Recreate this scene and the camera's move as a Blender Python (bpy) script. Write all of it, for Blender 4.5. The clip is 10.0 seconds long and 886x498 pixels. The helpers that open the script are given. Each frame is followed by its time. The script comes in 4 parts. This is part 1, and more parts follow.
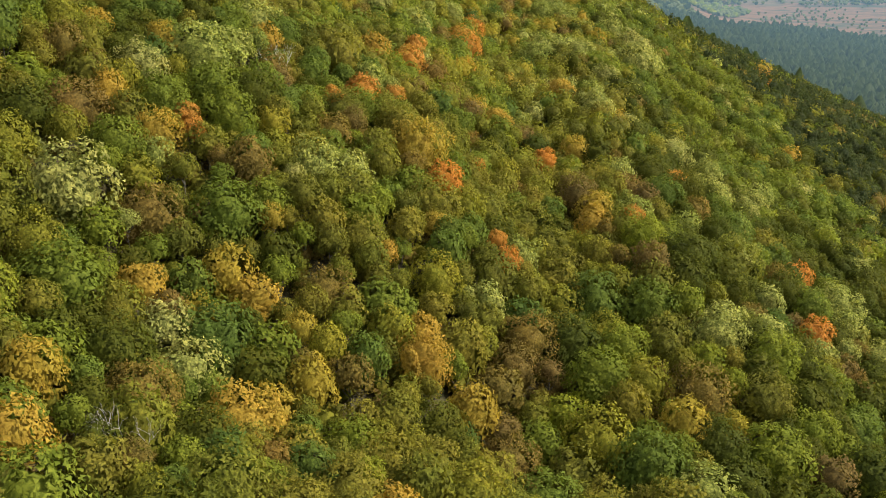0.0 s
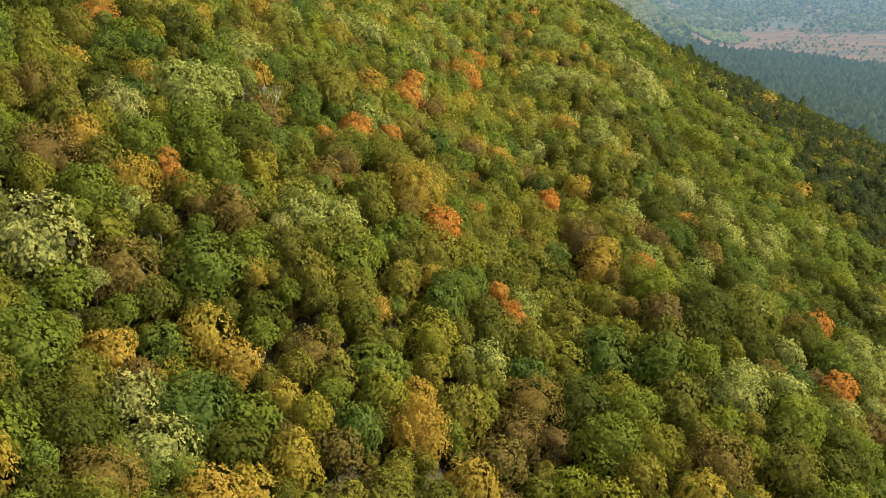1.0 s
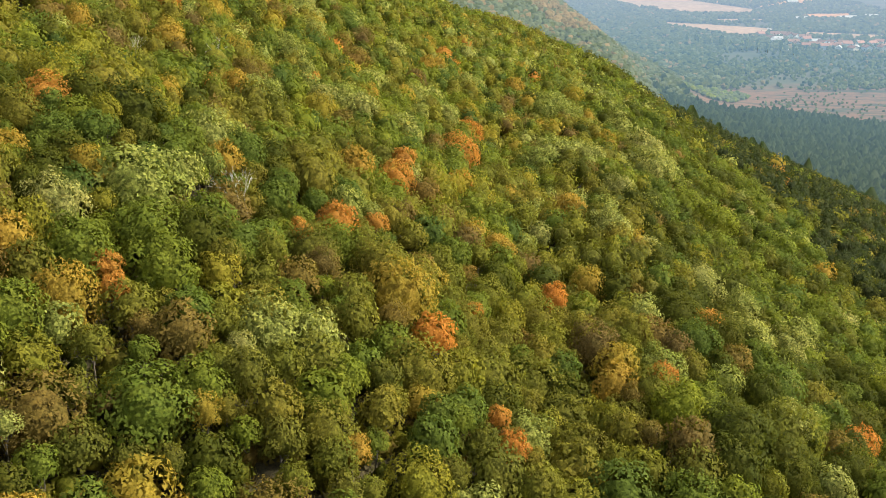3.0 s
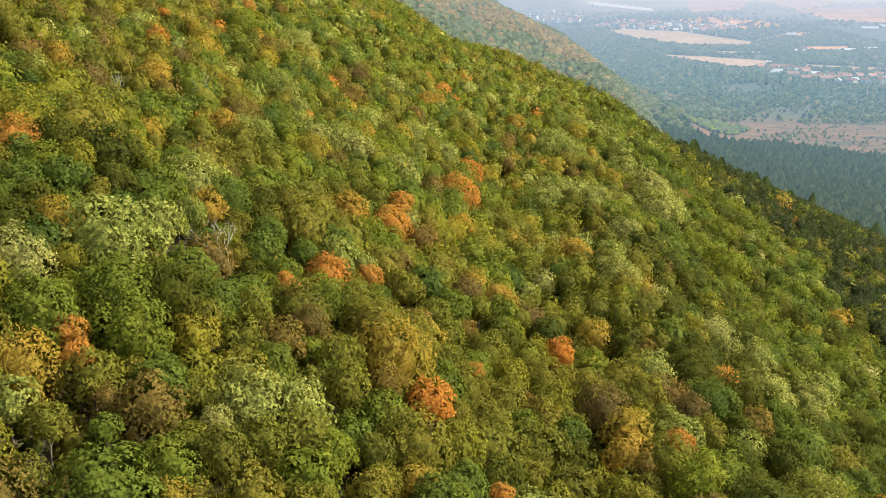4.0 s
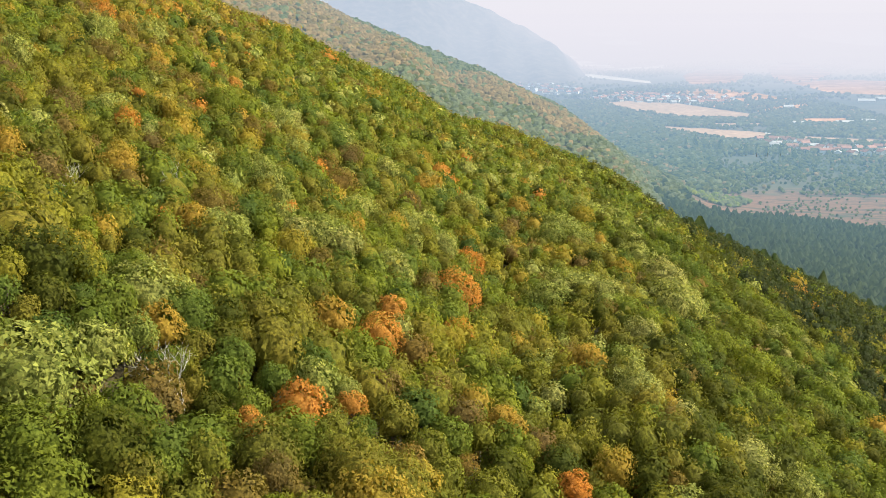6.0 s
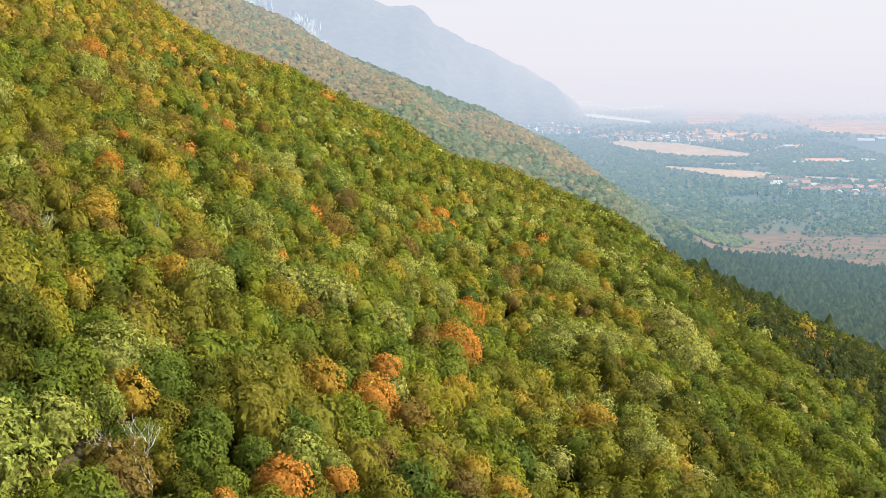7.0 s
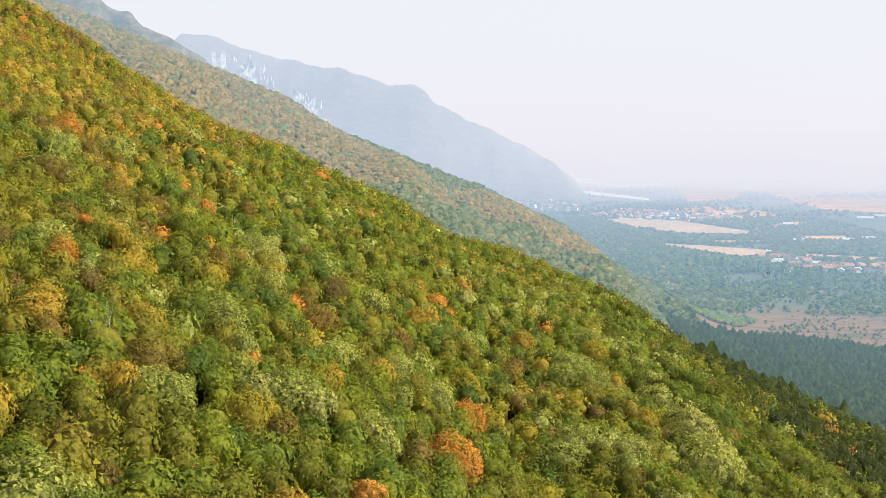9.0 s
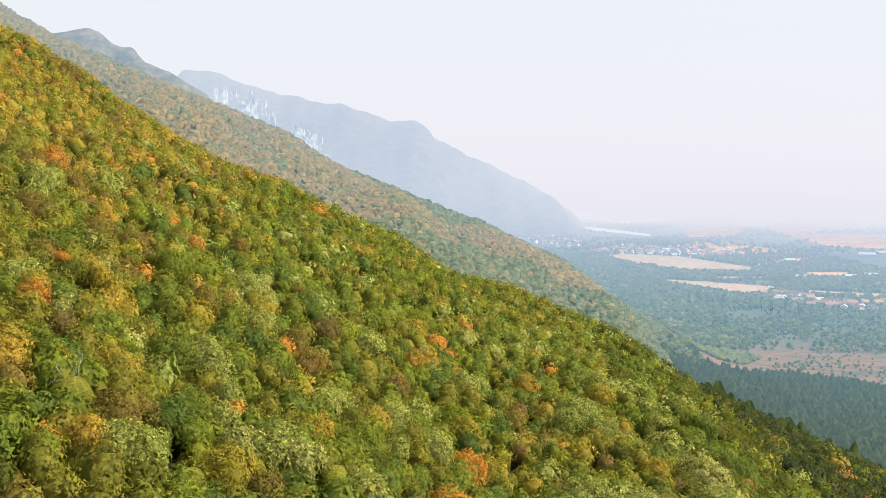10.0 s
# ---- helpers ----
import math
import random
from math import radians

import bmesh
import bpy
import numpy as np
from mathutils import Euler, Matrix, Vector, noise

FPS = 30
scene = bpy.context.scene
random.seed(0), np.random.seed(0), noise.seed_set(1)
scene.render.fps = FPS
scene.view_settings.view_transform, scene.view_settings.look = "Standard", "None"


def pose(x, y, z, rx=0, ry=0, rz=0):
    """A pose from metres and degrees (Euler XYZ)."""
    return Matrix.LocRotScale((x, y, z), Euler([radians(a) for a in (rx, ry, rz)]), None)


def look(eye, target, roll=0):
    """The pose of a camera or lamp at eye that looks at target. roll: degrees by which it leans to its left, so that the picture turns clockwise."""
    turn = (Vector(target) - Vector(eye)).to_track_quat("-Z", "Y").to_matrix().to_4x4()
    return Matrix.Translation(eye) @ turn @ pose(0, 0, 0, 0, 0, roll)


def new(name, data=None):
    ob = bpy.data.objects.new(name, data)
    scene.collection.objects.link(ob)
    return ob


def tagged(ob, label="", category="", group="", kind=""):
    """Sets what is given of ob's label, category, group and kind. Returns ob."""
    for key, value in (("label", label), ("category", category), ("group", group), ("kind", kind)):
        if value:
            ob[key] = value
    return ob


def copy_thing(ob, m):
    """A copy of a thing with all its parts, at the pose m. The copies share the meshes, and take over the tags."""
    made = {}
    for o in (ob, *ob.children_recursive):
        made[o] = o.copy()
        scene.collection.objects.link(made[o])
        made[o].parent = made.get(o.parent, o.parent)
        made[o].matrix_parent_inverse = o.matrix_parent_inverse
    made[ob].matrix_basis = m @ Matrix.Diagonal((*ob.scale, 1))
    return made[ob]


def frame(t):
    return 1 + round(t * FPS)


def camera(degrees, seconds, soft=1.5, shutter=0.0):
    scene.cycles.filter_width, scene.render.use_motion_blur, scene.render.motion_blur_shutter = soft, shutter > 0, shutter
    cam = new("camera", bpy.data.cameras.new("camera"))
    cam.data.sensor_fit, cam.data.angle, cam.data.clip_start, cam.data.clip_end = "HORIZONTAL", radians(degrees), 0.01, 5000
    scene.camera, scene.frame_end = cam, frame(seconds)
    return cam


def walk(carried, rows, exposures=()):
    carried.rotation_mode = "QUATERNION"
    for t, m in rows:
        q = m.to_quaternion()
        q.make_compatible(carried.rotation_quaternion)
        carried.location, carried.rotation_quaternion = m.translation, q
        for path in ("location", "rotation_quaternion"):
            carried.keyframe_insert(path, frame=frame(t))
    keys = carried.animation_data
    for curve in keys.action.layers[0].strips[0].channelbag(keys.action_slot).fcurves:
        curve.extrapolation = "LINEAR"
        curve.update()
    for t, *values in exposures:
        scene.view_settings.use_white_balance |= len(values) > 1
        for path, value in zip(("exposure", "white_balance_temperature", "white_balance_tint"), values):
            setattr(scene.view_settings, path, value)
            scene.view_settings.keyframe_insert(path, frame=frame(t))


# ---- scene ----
cam = camera(48.8, 10.0, 0.8)
PATH = [
    (0, (-0.012, -0.794, 179.169), (-0.07, 1.037, 178.366), -0.5),
    (0.5, (0.044, 2.449, 179.17), (-0.014, 4.289, 178.39), -0.5),
    (1, (0.107, 5.593, 179.177), (0.048, 7.443, 178.42), -0.5),
    (1.5, (0.142, 8.757, 179.176), (0.083, 10.616, 178.442), -0.4),
    (2, (0.22, 12.16, 179.084), (0.161, 14.03, 178.378), -0.4),
    (2.5, (0.25, 15.377, 179.069), (0.193, 17.257, 178.388), -0.4),
    (4, (0.21, 24.947, 179.16), (0.154, 26.855, 178.563), -0.2),
    (4.5, (0.24, 28.276, 179.306), (0.184, 30.194, 178.741), -0.2),
    (5, (0.2, 31.454, 179.381), (0.144, 33.381, 178.848), -0.2),
    (5.5, (0.185, 34.689, 179.368), (0.129, 36.625, 178.87), -0.2),
    (7, (0.19, 44.235, 179.457), (0.133, 46.197, 179.073), -0.1),
    (7.5, (0.169, 47.412, 179.462), (0.113, 49.381, 179.116), -0.1),
    (8, (0.214, 50.615, 179.374), (0.157, 52.591, 179.067), -0.1),
    (8.5, (0.233, 53.699, 179.348), (0.175, 55.68, 179.08), -0.0),
    (9, (0.218, 56.925, 179.341), (0.162, 58.911, 179.111), 0.0),
    (9.5, (0.213, 60.158, 179.215), (0.156, 62.148, 179.026), 0.1),
    (10, (0.202, 63.41, 179.116), (0.144, 65.403, 178.958), 0.1),
]
walk(cam, [(t, look(eye, target, roll)) for t, eye, target, roll in PATH], [(0, 1.47), (2.5, 1.56), (5, 1.62), (10, 1.66)])

# ---- daylight ----
SUN_AZ, SUN_EL = 84.0, 42.0          # degrees, azimuth clockwise from +y
world = bpy.data.worlds.new("sky")
scene.world = world
world.use_nodes = True
wn = world.node_tree
wn.nodes.clear()
sky = wn.nodes.new("ShaderNodeTexSky")
sky.sky_type, sky.sun_disc = "NISHITA", False
sky.sun_elevation, sky.sun_rotation = radians(SUN_EL), radians(SUN_AZ)
sky.altitude, sky.air_density, sky.dust_density, sky.ozone_density = 200, 1.0, 2.0, 1.0
wbg = wn.nodes.new("ShaderNodeBackground")
wbg.inputs["Strength"].default_value = 0.15
wout = wn.nodes.new("ShaderNodeOutputWorld")
haze = wn.nodes.new("ShaderNodeHueSaturation")      # autumn haze takes the blue out of the sky
haze.inputs["Saturation"].default_value = 0.35
wn.links.new(sky.outputs[0], haze.inputs["Color"])
wn.links.new(haze.outputs[0], wbg.inputs["Color"])
bright = wn.nodes.new("ShaderNodeBackground")          # milky air low over the horizon
bright.inputs["Strength"].default_value = 0.295
where = wn.nodes.new("ShaderNodeTexCoord")
split = wn.nodes.new("ShaderNodeSeparateXYZ")
wn.links.new(where.outputs["Generated"], split.inputs[0])
high = wn.nodes.new("ShaderNodeMapRange")
high.inputs["From Min"].default_value, high.inputs["From Max"].default_value = 0.2, 0.7
high.inputs["To Min"].default_value, high.inputs["To Max"].default_value = 0.98, 0.15
wn.links.new(split.outputs["Z"], high.inputs["Value"])
milk = wn.nodes.new("ShaderNodeValToRGB")
milk.color_ramp.elements[0].color, milk.color_ramp.elements[1].color = (0.93, 0.905, 0.985, 1), (0.86, 0.93, 0.98, 1)
milk.color_ramp.elements[1].position = 0.2
wn.links.new(split.outputs["Z"], milk.inputs[0])
wn.links.new(milk.outputs[0], bright.inputs["Color"])
both = wn.nodes.new("ShaderNodeMixShader")
wn.links.new(high.outputs[0], both.inputs[0])
wn.links.new(wbg.outputs[0], both.inputs[1])
wn.links.new(bright.outputs[0], both.inputs[2])
wn.links.new(both.outputs[0], wout.inputs["Surface"])
sun_data = bpy.data.lights.new("sun", "SUN")
sun_data.energy, sun_data.angle, sun_data.color = 3.6, radians(7.0), (1.0, 0.91, 0.70)
sun = new("sun", sun_data)
az, el = radians(SUN_AZ), radians(SUN_EL)
sun.matrix_world = look((0, 0, 900), Vector((0, 0, 900)) - Vector((math.sin(az) * math.cos(el), math.cos(az) * math.cos(el), math.sin(el))))

rng = np.random.default_rng(7)


# ---- the lie of the land ----
def smax(a, b, s):
    return 0.5 * (a + b + np.sqrt((a - b) ** 2 + s * s))


def bell(u, w):
    return np.exp(-(u / w) ** 2)


CREST_X = (-140, -120, -100, -80, -62, -44, -25, -6, 12, 30, 49, 66, 81, 110)
CREST_RISE = (6.2, 2.2, -0.3, -1.3, 2.7, 2.2, 3.7, 0.2, 5.2, 6.2, 7.7, 1.7, 1.7, 1.2)


def canopy(x, y):
    """Mean height of the treetops on the near slope."""
    x, y = np.asarray(x, float), np.asarray(y, float)
    xc, yc = np.clip(x, -700, 500), np.clip(y, -150, 900)
    z = 137.5 - 0.3941 * xc + 0.1214 * yc + 1.378e-4 * np.minimum(xc, 150) ** 2 * (xc > -150) + 1.378e-4 * 22500 * (xc <= -150)
    z = z - 2.42e-4 * xc * yc - 2.904e-4 * yc ** 2
    z = z - 5.0 * bell(x + 15, 25) * bell(y - 58, 13) + 2.5 * bell(x + 33, 14) * bell(y - 102, 16)
    z = z - 3.0 * bell(x, 14) * bell(y - 190, 40) + 3.0 * bell(x - 37, 18) * bell(y - 225, 35)
    gully = np.clip((y - 45) / 15, 0, 1) * np.clip((200 - y) / 30, 0, 1)
    z = z + gully * (2.0 * bell(x - 22, 9) - 3.0 * bell(x - 6, 8))
    z = z + np.interp(x, CREST_X, CREST_RISE) * bell(y - 385, 75)
    crest = 385 + 0.1 * np.clip(x, -60, 200)
    return z - 0.0016 * np.maximum(y - crest, 0) ** 2


RIDGE_X = (-700, -451, -424, -411, -370, -343, -289, -235, -181, -154, -127, -100, -73, -46, -18, 9, 36, 63, 90, 134, 172, 300)
RIDGE_Z = (483, 336, 322, 313, 298, 284, 263, 241, 219, 201, 185, 175, 164, 153, 142, 133, 119, 107, 95, 61, 38, -30)


def second_ridge(x, y):
    crest = np.interp(x, RIDGE_X, RIDGE_Z)
    folds = 7 * np.sin(x * 0.035 + y * 0.012) + 5 * np.sin(x * 0.071 - 0.9)
    return crest - 6 - 0.0005 * (y - 1000) ** 2 + folds * np.clip((1000 - y) / 120, 0, 1)


def land(x, y):
    """Height of the bare ground."""
    x, y = np.asarray(x, float), np.asarray(y, float)
    r = np.hypot(x, y - 40)
    plain = 196 * np.clip((r - 3700) / 1200, 0, 1) ** 2 + 13 * np.exp(-((x - 170) / 90) ** 2 - ((y - 820) / 160) ** 2)
    hill = canopy(x, y) - 3.2 + 0.5 * np.sin(x * 0.31 + y * 0.17) + 0.4 * np.sin(x * 0.13 - y * 0.37)
    z = smax(hill, plain, 10.0)
    return smax(z, np.where(r < 2400, second_ridge(x, y), -300.0), 8.0)


# ---- materials ----
HAZE_EYE = (0.0, 30.0, 179.0)


def nodes_of(name):
    m = bpy.data.materials.new(name)
    m.use_nodes = True
    nt = m.node_tree
    nt.nodes.clear()
    out = nt.nodes.new("ShaderNodeOutputMaterial")
    return m, nt, out


def node(nt, kind, **inputs):
    n = nt.nodes.new(kind)
    for key, value in inputs.items():
        n.inputs[key.replace("_", " ")].default_value = value
    return n


def math_node(nt, op, a, b=0.0):
    n = nt.nodes.new("ShaderNodeMath")
    n.operation = op
    for i, v in enumerate((a, b)):
        if isinstance(v, (int, float)):
            n.inputs[i].default_value = v
        else:
            nt.links.new(v, n.inputs[i])
    return n.outputs[0]


def ramp(nt, fac, stops, ease="LINEAR"):
    n = nt.nodes.new("ShaderNodeValToRGB")
    n.color_ramp.interpolation = ease
    els = n.color_ramp.elements
    while len(els) < len(stops):
        els.new(0.5)
    for e, (p, c) in zip(els, stops):
        e.position, e.color = p, (*c, 1)
    nt.links.new(fac, n.inputs[0])
    return n.outputs[0]


def noise_tex(nt, scale, detail=3.0, rough=0.55, coords=None):
    n = node(nt, "ShaderNodeTexNoise", Scale=scale, Detail=detail, Roughness=rough)
    if coords is None:
        g = nt.nodes.new("ShaderNodeNewGeometry")
        coords = g.outputs["Position"]
    nt.links.new(coords, n.inputs["Vector"])
    return n.outputs[0]


def mix_col(nt, fac, a, b, blend="MIX"):
    n = nt.nodes.new("ShaderNodeMix")
    n.data_type, n.blend_type = "RGBA", blend
    for i, v in ((0, fac), (6, a), (7, b)):
        if isinstance(v, (int, float)):
            n.inputs[i].default_value = v
        elif isinstance(v, tuple):
            n.inputs[i].default_value = (*v, 1)
        else:
            nt.links.new(v, n.inputs[i])
    return n.outputs[2]


def painted_haze(nt, shader, start=420.0, length=1180.0):
    """Paints distance haze into a material: emission mixed over the surface, growing with distance."""
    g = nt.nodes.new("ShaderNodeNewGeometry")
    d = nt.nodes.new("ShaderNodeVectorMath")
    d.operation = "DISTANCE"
    d.inputs[1].default_value = HAZE_EYE
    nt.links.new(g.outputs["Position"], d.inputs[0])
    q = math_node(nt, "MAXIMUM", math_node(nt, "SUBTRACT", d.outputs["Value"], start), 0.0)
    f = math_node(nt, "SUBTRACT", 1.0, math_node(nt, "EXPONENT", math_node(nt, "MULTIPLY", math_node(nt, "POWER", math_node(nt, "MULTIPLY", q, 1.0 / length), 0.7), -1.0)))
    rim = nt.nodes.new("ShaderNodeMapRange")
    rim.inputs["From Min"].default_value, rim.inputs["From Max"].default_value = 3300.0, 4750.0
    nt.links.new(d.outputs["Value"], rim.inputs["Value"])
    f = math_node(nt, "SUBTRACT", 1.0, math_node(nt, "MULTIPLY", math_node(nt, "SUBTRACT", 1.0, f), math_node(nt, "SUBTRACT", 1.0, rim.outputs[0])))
    sep = nt.nodes.new("ShaderNodeSeparateXYZ")             # the painted haze is denser low over the far plain
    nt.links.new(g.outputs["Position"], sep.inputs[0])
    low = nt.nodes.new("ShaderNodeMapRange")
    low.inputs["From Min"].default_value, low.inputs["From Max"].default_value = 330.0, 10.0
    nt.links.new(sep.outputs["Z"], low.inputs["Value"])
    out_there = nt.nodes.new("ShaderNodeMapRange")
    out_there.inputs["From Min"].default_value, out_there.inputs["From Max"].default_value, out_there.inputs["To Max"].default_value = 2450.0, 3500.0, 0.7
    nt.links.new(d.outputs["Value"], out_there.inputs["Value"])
    painted_mist = math_node(nt, "SUBTRACT", 1.0, math_node(nt, "MULTIPLY", low.outputs[0], out_there.outputs[0]))
    f = math_node(nt, "SUBTRACT", 1.0, math_node(nt, "MULTIPLY", math_node(nt, "SUBTRACT", 1.0, f), painted_mist))
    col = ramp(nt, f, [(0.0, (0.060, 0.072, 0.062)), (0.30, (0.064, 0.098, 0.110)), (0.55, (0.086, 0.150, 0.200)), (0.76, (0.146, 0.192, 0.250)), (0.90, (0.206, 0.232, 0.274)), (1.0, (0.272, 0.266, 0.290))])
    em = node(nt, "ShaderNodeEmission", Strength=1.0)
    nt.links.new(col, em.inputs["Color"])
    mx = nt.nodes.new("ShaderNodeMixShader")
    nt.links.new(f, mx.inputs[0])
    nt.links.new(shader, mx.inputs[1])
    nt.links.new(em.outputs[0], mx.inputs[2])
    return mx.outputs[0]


def foliage(name, tones, flecks, by_tree="object", far=False, see_through=0.4, leaf_scale=0.0, soft=0.75):
    """tones: colours that trees of the kind take; flecks: (darker, lighter) factors from leaf to leaf."""
    m, nt, out = nodes_of(name)
    if by_tree == "object":
        src = nt.nodes.new("ShaderNodeObjectInfo").outputs["Random"]
    else:
        a = nt.nodes.new("ShaderNodeAttribute")
        a.attribute_name = "tint"
        src = a.outputs["Fac"]
    n = len(tones)
    base = ramp(nt, src, [(i / max(n - 1, 1), c) for i, c in enumerate(tones)])
    leaf = nt.nodes.new("ShaderNodeNewGeometry").outputs["Random Per Island"]
    base = mix_col(nt, 1.0, base, ramp(nt, noise_tex(nt, 0.5, 2.0), [(0.3, (0.86, 0.92, 0.85)), (0.7, (1.12, 1.06, 1.0))]), "MULTIPLY")
    if leaf_scale:
        cells = node(nt, "ShaderNodeTexVoronoi", Scale=leaf_scale)
        nt.links.new(nt.nodes.new("ShaderNodeNewGeometry").outputs["Position"], cells.inputs["Vector"])
        one = nt.nodes.new("ShaderNodeSeparateColor")
        nt.links.new(cells.outputs["Color"], one.inputs[0])
        leaf = one.outputs[0]
    lo, hi = (tuple(1 + soft * (k - 1) for k in f) for f in flecks)
    col = mix_col(nt, 1.0, base, ramp(nt, leaf, [(0.0, lo), (0.5, (0.95, 0.95, 0.95)), (1.0, hi)]), "MULTIPLY")
    p = node(nt, "ShaderNodeBsdfPrincipled", Roughness=0.62)
    p.inputs["Specular IOR Level"].default_value = 0.04
    nt.links.new(col, p.inputs["Base Color"])
    shader = p.outputs[0]
    if see_through:
        tr = nt.nodes.new("ShaderNodeBsdfTranslucent")
        nt.links.new(mix_col(nt, 1.0, col, (1.22, 1.22, 0.8), "MULTIPLY"), tr.inputs["Color"])
        mx = node(nt, "ShaderNodeMixShader", Fac=see_through)
        nt.links.new(shader, mx.inputs[1])
        nt.links.new(tr.outputs[0], mx.inputs[2])
        shader = mx.outputs[0]
    # far leaves have the haze mixed into their shader as emission
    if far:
        shader = painted_haze(nt, shader)
    nt.links.new(shader, out.inputs["Surface"])
    return m


def plain_mat(name, stops, scale, rough=0.85, far=False, bump=0.0, fine=None, clear=1400.0):
    m, nt, out = nodes_of(name)
    n1 = noise_tex(nt, scale, 5.0, 0.6)
    col = ramp(nt, n1, stops)
    if fine:
        col = mix_col(nt, 1.0, col, ramp(nt, noise_tex(nt, fine, 3.0), [(0.3, (0.75, 0.75, 0.75)), (0.7, (1.2, 1.2, 1.2))]), "MULTIPLY")
    p = node(nt, "ShaderNodeBsdfPrincipled", Roughness=rough)
    nt.links.new(col, p.inputs["Base Color"])
    if bump:
        b = node(nt, "ShaderNodeBump", Strength=bump, Distance=0.1)
        nt.links.new(n1, b.inputs["Height"])
        nt.links.new(b.outputs[0], p.inputs["Normal"])
    # far surfaces glow with painted haze; clear is its distance scale
    nt.links.new(painted_haze(nt, p.outputs[0], length=clear) if far else p.outputs[0], out.inputs["Surface"])
    return m


# kind: (tree colours, (dark leaf, light leaf))
KINDS = {
    "green": (((0.060, 0.090, 0.019), (0.116, 0.134, 0.016), (0.078, 0.108, 0.020), (0.148, 0.162, 0.017)), ((0.52, 0.56, 0.5), (1.48, 1.42, 1.3))),
    "olive": (((0.092, 0.096, 0.017), (0.150, 0.131, 0.021), (0.110, 0.115, 0.018), (0.164, 0.155, 0.019)), ((0.52, 0.52, 0.5), (1.48, 1.46, 1.3))),
    "yellow": (((0.236, 0.178, 0.028), (0.278, 0.184, 0.032), (0.200, 0.176, 0.022), (0.256, 0.164, 0.030)), ((0.65, 0.62, 0.6), (1.32, 1.32, 1.3))),
    "orange": (((0.345, 0.148, 0.028), (0.345, 0.172, 0.036), (0.315, 0.126, 0.024), (0.365, 0.186, 0.042)), ((0.65, 0.58, 0.6), (1.32, 1.36, 1.4))),
    "brown": (((0.122, 0.094, 0.024), (0.144, 0.106, 0.024), (0.116, 0.084, 0.030), (0.150, 0.100, 0.023)), ((0.55, 0.55, 0.55), (1.45, 1.42, 1.35))),
    "silver": (((0.182, 0.196, 0.050), (0.204, 0.206, 0.060), (0.160, 0.180, 0.042), (0.214, 0.206, 0.070)), ((0.25, 0.32, 0.15), (1.8, 1.76, 1.6))),
    "pine": (((0.032, 0.043, 0.015), (0.038, 0.048, 0.015), (0.027, 0.038, 0.015), (0.045, 0.051, 0.016)), ((0.55, 0.58, 0.55), (1.45, 1.4, 1.3))),
    "dark": (((0.056, 0.066, 0.010), (0.066, 0.071, 0.010), (0.050, 0.062, 0.011), (0.074, 0.076, 0.011)), ((0.62, 0.66, 0.6), (1.40, 1.34, 1.2))),
}
BARK = plain_mat("bark", [(0.3, (0.045, 0.037, 0.026)), (0.7, (0.11, 0.095, 0.072))], 3.0, 0.9, bump=0.4)
LEAF = {k: (foliage("leaves_" + k, *v), foliage("inner_leaves_" + k, *v, leaf_scale=8.5)) for k, v in KINDS.items()}
LEAF_MASS = {k: (foliage("leaf_mass_" + k, *v, by_tree="mass"), foliage("inner_leaf_mass_" + k, *v, by_tree="mass", leaf_scale=6.5), BARK) for k, v in KINDS.items()}
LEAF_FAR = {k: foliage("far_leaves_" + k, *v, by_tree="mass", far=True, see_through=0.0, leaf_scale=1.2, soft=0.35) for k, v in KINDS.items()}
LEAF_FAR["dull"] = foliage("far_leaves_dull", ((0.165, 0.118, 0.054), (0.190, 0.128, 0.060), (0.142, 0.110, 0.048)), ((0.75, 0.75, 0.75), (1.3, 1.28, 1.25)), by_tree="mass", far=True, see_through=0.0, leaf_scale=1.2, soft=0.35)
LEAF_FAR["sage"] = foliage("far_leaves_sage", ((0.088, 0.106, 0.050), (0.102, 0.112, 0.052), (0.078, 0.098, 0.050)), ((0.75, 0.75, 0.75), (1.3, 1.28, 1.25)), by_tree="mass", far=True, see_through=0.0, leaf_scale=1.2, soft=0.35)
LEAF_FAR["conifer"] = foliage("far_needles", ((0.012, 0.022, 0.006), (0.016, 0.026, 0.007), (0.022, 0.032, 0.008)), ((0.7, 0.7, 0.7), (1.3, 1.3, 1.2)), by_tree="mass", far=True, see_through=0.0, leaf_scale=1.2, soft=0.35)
DEADWOOD = plain_mat("dead_wood", [(0.3, (0.34, 0.31, 0.27)), (0.7, (0.52, 0.49, 0.44))], 4.0, 0.85)
STONE = plain_mat("limestone", [(0.3, (0.34, 0.31, 0.27)), (0.7, (0.56, 0.52, 0.47))], 1.5, 0.9, bump=0.5)


